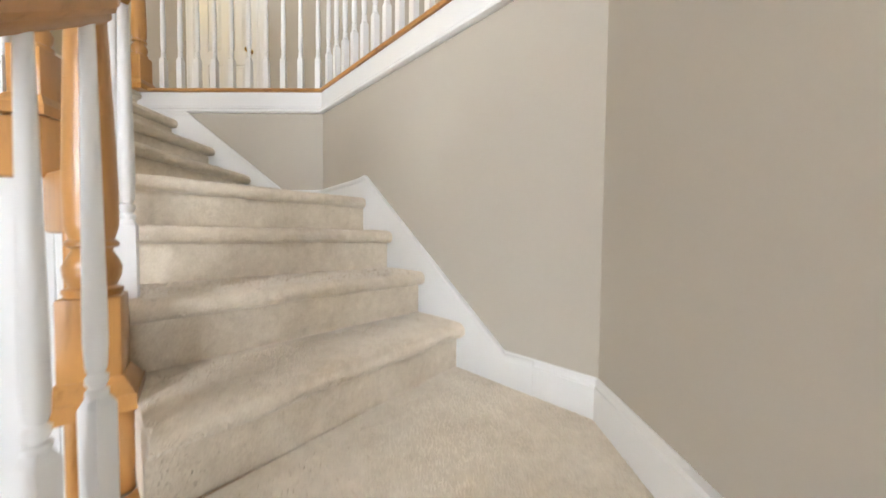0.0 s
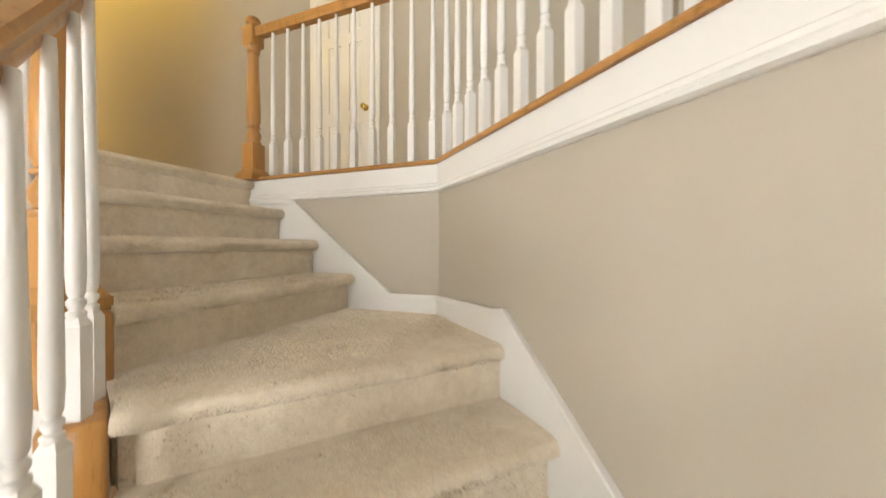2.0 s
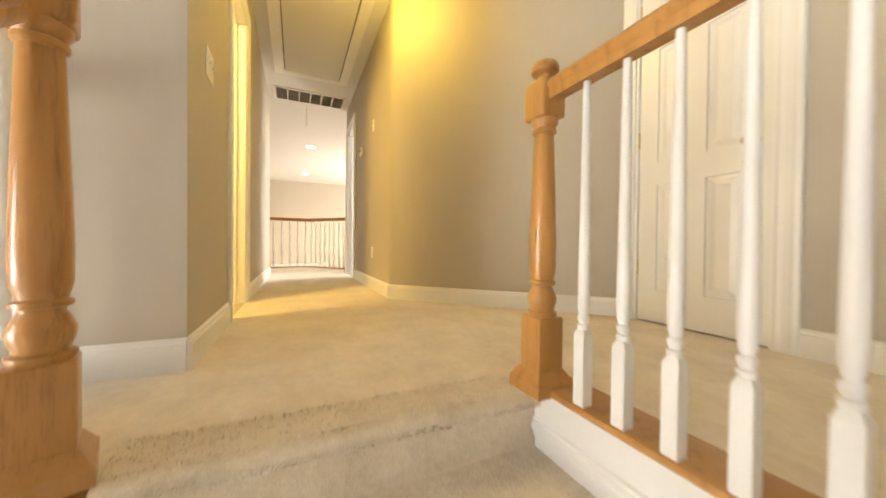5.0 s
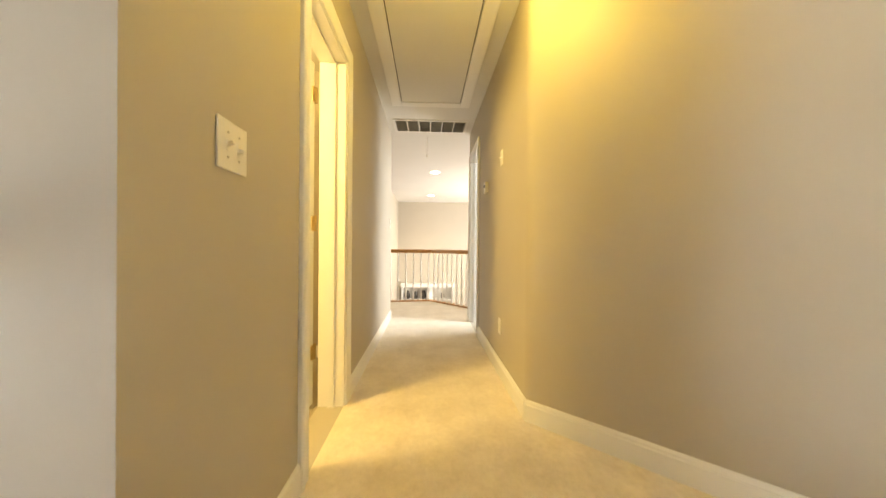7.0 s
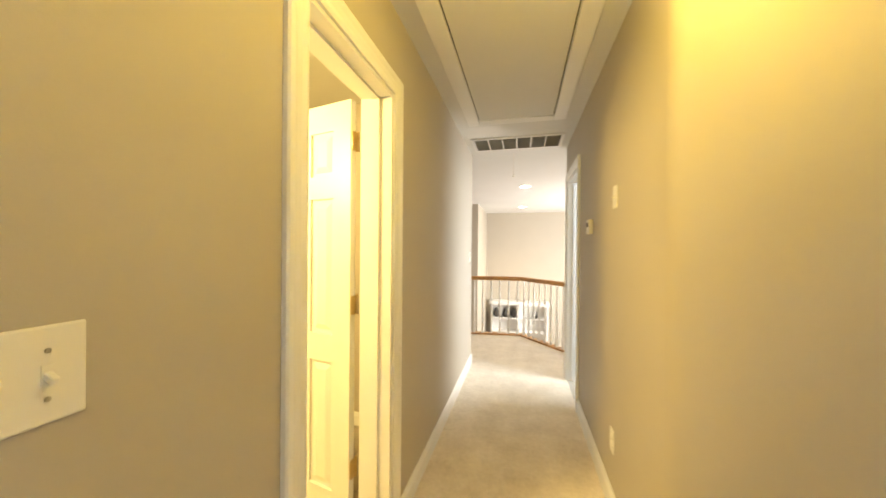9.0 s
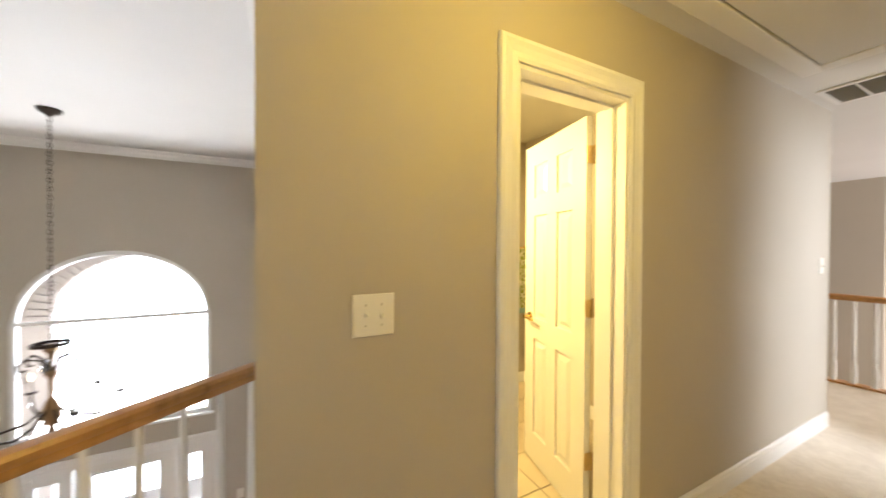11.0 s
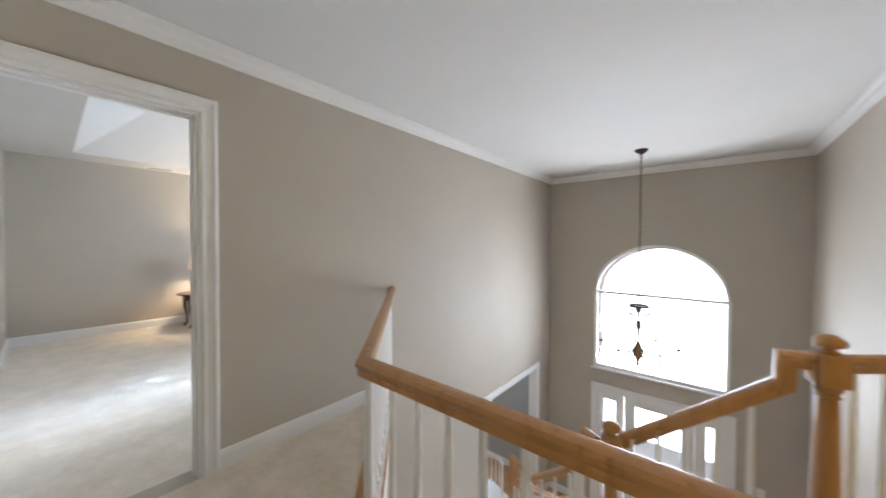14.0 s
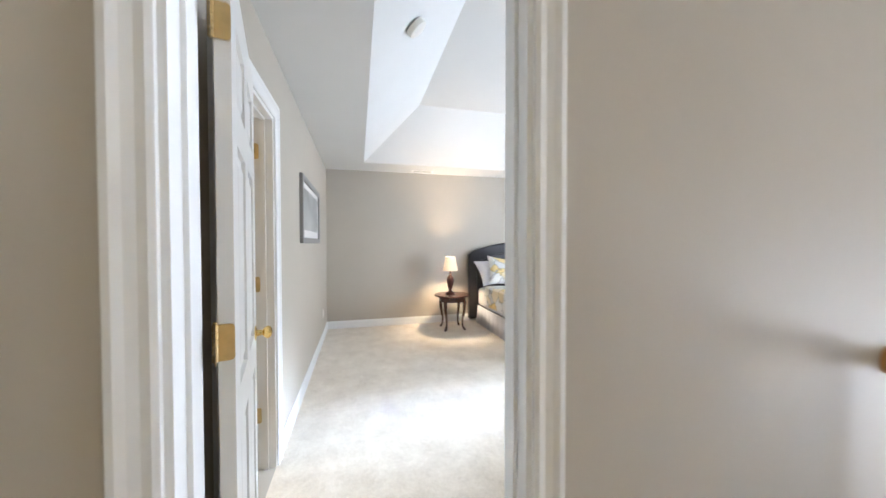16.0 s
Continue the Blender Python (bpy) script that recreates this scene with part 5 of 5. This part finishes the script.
rg = [[bm.verts.new((r * math.cos(2 * math.pi * i / n), r * math.sin(2 * math.pi * i / n), z)) for i in range(n)] for r, z in ((0.115, 0.36), (0.075, 0.58), (0.073, 0.58), (0.113, 0.36))]
for a, b in zip(rg, rg[1:]):
    for i in range(n):
        bm.faces.new((a[i], a[(i + 1) % n], b[(i + 1) % n], b[i]))
part("shade", bm, SHADE, lmp, "cream cloth shade glowing", True)
bm = bmesh.new()
lathe(bm, [(0.010, 0.36), (0.012, 0.40), (0.022, 0.44), (0.024, 0.47), (0.012, 0.495)], 12)
part("bulb", bm, BULB, lmp, smooth=True)

# bed with padded headboard
bed = thing("bed", pose(5.84, 0.45, 0), "bed with an arched black leather headboard and grey skirt", "bed")
bm = bmesh.new()
n, hw = 24, 0.95
outl = [(-hw, 0.05)] + [(-hw + 2 * hw * i / n, 1.12 + 0.18 * (1 - (2 * i / n - 1) ** 2) + (0.03 if 0 < i < n else 0)) for i in range(n + 1)] + [(hw, 0.05)]
f0 = [bm.verts.new((-0.09, y, z)) for y, z in outl]
f1 = [bm.verts.new((0.03, y, z)) for y, z in outl]
bm.faces.new(f0)
bm.faces.new(f1[::-1])
for i in range(len(outl)):
    j = (i + 1) % len(outl)
    bm.faces.new((f0[i], f0[j], f1[j], f1[i]))
bmesh.ops.recalc_face_normals(bm, faces=bm.faces)
bevel(bm, 0.02, 3)
part("headboard", bm, LEATHER, bed, "black leather padded headboard", True)
bm = bmesh.new()
ol = [(-hw + 0.12, 0.3)] + [(-hw + 0.12 + 2 * (hw - 0.12) * i / n, 1.0 + 0.17 * (1 - (2 * i / n - 1) ** 2)) for i in range(n + 1)] + [(hw - 0.12, 0.3)]
f0 = [bm.verts.new((-0.125, y, z)) for y, z in ol]
f1 = [bm.verts.new((-0.06, y, z)) for y, z in ol]
bm.faces.new(f0)
for i in range(len(ol)):
    j = (i + 1) % len(ol)
    bm.faces.new((f0[i], f0[j], f1[j], f1[i]))
bmesh.ops.recalc_face_normals(bm, faces=bm.faces)
bevel(bm, 0.02, 3)
part("padding", bm, LEATHER, bed, smooth=True)
bm = boxes((-2.05, -0.13, -0.83, 0.83, 0.28, 0.58))
bevel(bm, 0.06, 4)
part("mattress", bm, LINEN, bed, smooth=True)


def soft_block(x0, x1, y0, y1, z0, z1, amp=0.01, seed=0, cuts=10):
    bm = boxes((x0, x1, y0, y1, z0, z1))
    bmesh.ops.subdivide_edges(bm, edges=bm.edges, cuts=cuts, use_grid_fill=True)
    bmesh.ops.smooth_vert(bm, verts=bm.verts, factor=0.5, use_axis_x=True, use_axis_y=True, use_axis_z=True)
    bmesh.ops.smooth_vert(bm, verts=bm.verts, factor=0.5, use_axis_x=True, use_axis_y=True, use_axis_z=True)
    for v in bm.verts:
        v.co += v.co.normalized() * amp * noise.noise(v.co * 6 + Vector((seed, 0, 0)))
    return bm


SKIRTC = paint("bed_skirt_grey", (0.50, 0.51, 0.54), 0.9, 200, 0.001, 0.06)
bm = bmesh.new()
n = 60
fs = []
for i in range(n):
    y = -0.86 + 0.012 * math.sin(i * 1.3)
    x = -2.05 + 1.9 * i / n
    fs.append((bm.verts.new((x, 0.85 + 0.012 * math.sin(i * 1.3), 0.01)), bm.verts.new((x, 0.84, 0.30))))
for a, b in zip(fs, fs[1:]):
    bm.faces.new((a[0], b[0], b[1], a[1]))
sk_ = part("bed_skirt", bm, SKIRTC, bed, "pleated grey bed skirt", True)
sol = sk_.modifiers.new("thickness", "SOLIDIFY")
sol.thickness = 0.006

QUILT, n_, l_, b_ = nodes_of("quilt_yellow_grey_print")
v_ = coords(n_, l_)
# large soft flowers: petals warped off a cell pattern, with grey outlines
wob = n_.new("ShaderNodeTexNoise")
wob.inputs["Scale"].default_value = 9
l_.new(v_, wob.inputs["Vector"])
add = n_.new("ShaderNodeVectorMath")
add.operation = "MULTIPLY_ADD"
add.inputs[1].default_value = (0.16, 0.16, 0.16)
l_.new(wob.outputs["Color"], add.inputs[0])
l_.new(v_, add.inputs[2])
vo = n_.new("ShaderNodeTexVoronoi")
vo.inputs["Scale"].default_value = 5.5
l_.new(add.outputs[0], vo.inputs["Vector"])
petal = ramp(n_, l_, vo.outputs["Color"], [(0.0, (0.76, 0.74, 0.70)), (0.36, (0.80, 0.78, 0.73)), (0.46, (0.80, 0.60, 0.24)), (0.60, (0.82, 0.66, 0.34)), (0.68, (0.79, 0.77, 0.73)), (0.85, (0.60, 0.60, 0.61))])
ve = n_.new("ShaderNodeTexVoronoi")
ve.feature = "DISTANCE_TO_EDGE"
ve.inputs["Scale"].default_value = 5.5
l_.new(add.outputs[0], ve.inputs["Vector"])
edge = ramp(n_, l_, ve.outputs["Distance"], [(0.015, (0.50, 0.50, 0.52)), (0.06, (1, 1, 1))])
mul = n_.new("ShaderNodeMix")
mul.data_type, mul.blend_type = "RGBA", "MULTIPLY"
mul.inputs[0].default_value = 0.8
l_.new(petal, mul.inputs[6])
l_.new(edge, mul.inputs[7])
l_.new(mul.outputs[2], b_.inputs["Base Color"])
b_.inputs["Roughness"].default_value = 0.9
bump(n_, l_, b_, noise_tex(n_, l_, v_, 30, 4), 0.5, 0.006)
part("coverlet", soft_block(3.78 - 5.84, -0.55, -0.90, 0.90, 0.36, 0.66, 0.02, 1, 14), QUILT, None, smooth=True, m=pose(5.84, 0.45, 0))
cv = bpy.data.objects["coverlet"]
tagged(cv, "quilted yellow and grey flowered coverlet lying on the bed", "coverlet")


def cushion(w, h, d, seed, n=16):
    """A filled pillow: thick in the middle, seams pulled in between four pointed corners."""
    bm = bmesh.new()
    for sg in (1, -1):
        g = []
        for a in range(n + 1):
            u = -1 + 2 * a / n
            row = []
            for c in range(n + 1):
                v = -1 + 2 * c / n
                x, y = u * w * (1 - 0.09 * (1 - v * v)), v * h * (1 - 0.11 * (1 - u * u))
                z = sg * d * ((1 - u * u) * (1 - v * v)) ** 0.42
                z += 0.012 * noise.noise(Vector((x * 7, y * 7, seed + sg))) * (1 - u * u) * (1 - v * v)
                row.append(bm.verts.new((x, y, z)))
            g.append(row)
        for a in range(n):
            for c in range(n):
                q = (g[a][c], g[a + 1][c], g[a + 1][c + 1], g[a][c + 1])
                bm.faces.new(q if sg > 0 else q[::-1])
    bmesh.ops.remove_doubles(bm, verts=bm.verts, dist=0.0005)
    return bm


PALE = paint("pillow_grey_cotton", (0.66, 0.66, 0.69), 0.9, 200, 0.001, 0.05)
for i, (x, y, mat, lab, tilt, spin) in enumerate(((-0.30, 0.53, PALE, "plump pale grey pillow leaning on the headboard", 48, 5), (-0.43, 0.40, QUILT, "yellow and grey flowered pillow with pointed corners", 58, -9),
                                                  (-0.30, -0.42, PALE, "plump pale grey pillow leaning on the headboard", 48, -4), (-0.43, -0.34, QUILT, "yellow and grey flowered pillow with pointed corners", 58, 8))):
    pl = part("pillow", cushion(0.36, 0.25, 0.085, i * 3.1), mat, smooth=True, m=pose(5.84 + x, 0.45 + y, 0.85, 0, 0, -90) @ pose(0, 0, 0, tilt, 0, 0) @ pose(0, 0, 0, 0, 0, spin))
    tagged(pl, lab, "pillow", "pillows on the bed")

pic = thing("framed_picture", pose(4.16, 3.655, 1.61) @ Matrix.Diagonal((1, -1, 1, 1)), "framed grey print with pale mat on the bedroom wall", "picture")
fw, fh = 0.60, 0.295
bm = boxes((-fw, fw, 0, 0.03, fh - 0.05, fh), (-fw, fw, 0, 0.03, -fh, -fh + 0.05), (-fw, -fw + 0.05, 0, 0.03, -fh + 0.05, fh - 0.05), (fw - 0.05, fw, 0, 0.03, -fh + 0.05, fh - 0.05))
bevel(bm, 0.005)
part("frame", bm, paint("pewter_frame", (0.22, 0.21, 0.20), 0.4), pic)
bm = boxes((-fw + 0.05, fw - 0.05, 0.002, 0.012, -fh + 0.05, fh - 0.05))
part("mat", bm, LINEN, pic)
bm = boxes((-fw + 0.12, fw - 0.12, 0.012, 0.015, -fh + 0.12, fh - 0.10))
part("print", bm, paint("grey_print", (0.36, 0.36, 0.34), 0.7, 25, 0.0, 0.35), pic)

# smoke detector on the tray's slope, ceiling register
th = thing("smoke_detector", look((2.66, 2.826, CEIL + 0.225), (2.66, 2.826 - 0.59, CEIL + 0.225 - 0.665)), "round white smoke detector on the sloped ceiling", "smoke detector")
bm = bmesh.new()
lathe(bm, [(0.05, -0.035), (0.062, -0.028), (0.066, -0.01), (0.066, 0.006)], 24)
part("body", bm, PLASTIC, th, smooth=True)
th = thing("ceiling_register", pose(5.70, 2.2, CEIL), "white metal ceiling register in the bedroom", "vent")
bm = boxes((-0.07, 0.07, -0.17, 0.17, -0.006, 0))
part("frame", bm, WHITE, th)
for i in range(5):
    bm = boxes((-0.045 + 0.02 * i, -0.037 + 0.02 * i, -0.14, 0.14, -0.008, -0.005))
    part("slat", bm, GRILLE, th)

# towels and paper in the bath
PRINT, n_, l_, b_ = nodes_of("green_leaf_print_cotton")
v_ = coords(n_, l_)
vo = n_.new("ShaderNodeTexVoronoi")
vo.feature = "DISTANCE_TO_EDGE"
vo.inputs["Scale"].default_value = 24
l_.new(v_, vo.inputs["Vector"])
l_.new(ramp(n_, l_, vo.outputs["Distance"], [(0.06, (0.70, 0.70, 0.55)), (0.12, (0.16, 0.20, 0.03)), (0.4, (0.30, 0.36, 0.07))]), b_.inputs["Base Color"])
b_.inputs["Roughness"].default_value = 0.95
bump(n_, l_, b_, noise_tex(n_, l_, v_, 220, 3), 0.6, 0.002)
TEAL = paint("teal_towel_hem", (0.22, 0.36, 0.36), 0.9, 200, 0.001, 0.05)


def towel(x0, x1, z0, z1, y, label):
    th = thing("towel", pose((x0 + x1) / 2, y, z1), label, "towel", "towels in the bath")
    w = x1 - x0
    for nm, za, zb, mat in (("cloth", -(z1 - z0) + 0.05, 0.0, PRINT), ("hem", -(z1 - z0), -(z1 - z0) + 0.05, TEAL)):
        bm = bmesh.new()
        k = 20
        rows = [[bm.verts.new((-w / 2 + w * i / k, 0.006 * math.sin(i * 0.9) + (0.006 if nm == "hem" else 0), z)) for i in range(k + 1)] for z in (za, zb)]
        back = [[bm.verts.new((v.co.x, v.co.y - 0.012, v.co.z)) for v in r] for r in rows]
        for i in range(k):
            bm.faces.new((rows[0][i], rows[0][i + 1], rows[1][i + 1], rows[1][i]))
            bm.faces.new((back[0][i], back[1][i], back[1][i + 1], back[0][i + 1]))
            bm.faces.new((rows[0][i], back[0][i], back[0][i + 1], rows[0][i + 1]))
            bm.faces.new((rows[1][i], rows[1][i + 1], back[1][i + 1], back[1][i]))
        bmesh.ops.recalc_face_normals(bm, faces=bm.faces)
        part(nm, bm, mat, th, smooth=True)


towel(-4.03, -3.50, 0.72, 1.37, BY0 + 0.07, "green leaf-patterned bath towel with a teal hem")
towel(-3.86, -3.58, 1.00, 1.38, BY0 + 0.095, "green leaf-patterned hand towel with a teal hem")
th = thing("towel_bar", pose(-3.77, BY0, 1.37), "brass towel bar on the bathroom wall", "towel bar")
bm = bmesh.new()
lathe(bm, [(0.008, -0.29), (0.008, 0.29)], 12, Matrix.Translation((0, 0.07, 0)) @ pose(0, 0, 0, 0, 90, 0))
part("bar", bm, BRASS, th, smooth=True)
for x in (-0.28, 0.28):
    bm = bmesh.new()
    lathe(bm, [(0.025, 0), (0.022, 0.012), (0.011, 0.018), (0.011, 0.078)], 14, Matrix.Translation((x, 0, 0)) @ pose(0, 0, 0, -90))
    part("bracket", bm, BRASS, th, smooth=True)
th = thing("toilet_roll", pose(-3.76, BY0 + 0.07, 0.57), "white toilet paper roll on its wall holder", "toilet roll")
bm = bmesh.new()
lathe(bm, [(0.02, -0.05), (0.052, -0.05), (0.052, 0.05), (0.02, 0.05)], 20, pose(0, 0, 0, 0, 90, 0))
part("paper", bm, LINEN, th, smooth=True)
bm = bmesh.new()
lathe(bm, [(0.007, -0.07), (0.007, 0.07)], 10, pose(0, 0, 0, 0, 90, 0))
for x in (-0.065, 0.065):
    box(bm, x - 0.008, x + 0.008, -0.07, 0.008, -0.012, 0.012)
part("holder", bm, BRASS, th)


# ---- carpet pile standing on the steps ----
def pile(name, quads, seed, tall=0.006):
    """Short tufts over four-cornered patches: (corner, corner, corner, corner, count, up)."""
    rng = np.random.default_rng(seed)
    verts, n_all = [], 0
    for a, b, c, d, count, up in quads:
        a, b, c, d, up = (np.array(v, float) for v in (a, b, c, d, up))
        u, v = rng.random((count, 1)), rng.random((count, 1))
        p = (a * (1 - u) + b * u) * (1 - v) + (d * (1 - u) + c * u) * v
        ang = rng.random((count, 1)) * 2 * np.pi
        side = np.concatenate([np.cos(ang), np.sin(ang), np.zeros_like(ang)], 1) * (0.0016 + 0.0012 * rng.random((count, 1)))
        lean = (rng.random((count, 3)) - 0.5) * 0.009
        top = p + up * (tall * (0.6 + 0.7 * rng.random((count, 1)))) + lean
        low = p - up * 0.003
        verts.append(np.stack([low - side, low + side, top], 1).reshape(-1, 3))
        n_all += count
    me = bpy.data.meshes.new(name)
    me.from_pydata(np.concatenate(verts).tolist(), [], np.arange(3 * n_all).reshape(-1, 3).tolist())
    me.materials.append(CARPET)
    return tagged(new(name, me), "beige cut carpet pile standing on the steps", "carpet pile", kind="stuff")


def nose_patches(a, b, a2, b2, z, dense=1.0):
    a, b, a2, b2 = (Vector(v) for v in (a, b, a2, b2))
    d = (b - a).normalized()
    nr = Vector((-d.y, d.x))
    if nr.dot(a2 - a) < 0:
        nr = -nr

    def p3(p, u, h):
        q = p + nr * u
        return (q.x, q.y, z + h)
    out = (-nr.x, -nr.y, 0.0)
    slant = (-nr.x * 0.7, -nr.y * 0.7, 0.7)
    w = (b - a).length
    q = [(p3(a, 0.002, -0.046), p3(b, 0.002, -0.046), p3(b, 0.0, -0.03), p3(a, 0.0, -0.03), int(2200 * w * dense), out),
         (p3(a, 0.0, -0.03), p3(b, 0.0, -0.03), p3(b, 0.02, -0.003), p3(a, 0.02, -0.003), int(3600 * w * dense), slant),
         (p3(a, 0.044, -R), p3(b, 0.044, -R), p3(b, 0.044, -0.076), p3(a, 0.044, -0.076), int(4000 * w * dense), out)]
    t0, t1 = p3(a, 0.02, -0.003), p3(b, 0.02, -0.003)
    q.append((t0, t1, (b2.x, b2.y, z), (a2.x, a2.y, z), int(8000 * w * dense), (0, 0, 1)))
    return q


patches = []
for k in range(8):
    a, b = L[k]
    a2, b2 = L[k + 1] if k < 7 else ((-1.30, YN - 0.05), (-1.30, 1.57))
    patches += nose_patches(a, b, a2, b2, -(7 - k) * R)
patches.append(((DA[0], YN, z4), (0.30, 2.30, z4), (-0.20, 1.60, z4), (-0.40, YN, z4), 5000, (0, 0, 1)))
patches.append(((0.45, 1.0, LAND), (XE, 1.0, LAND), (XE, 1.36, LAND), (0.95, 1.68, LAND), 8000, (0, 0, 1)))
pile("carpet_pile", patches, 3, 0.0042)
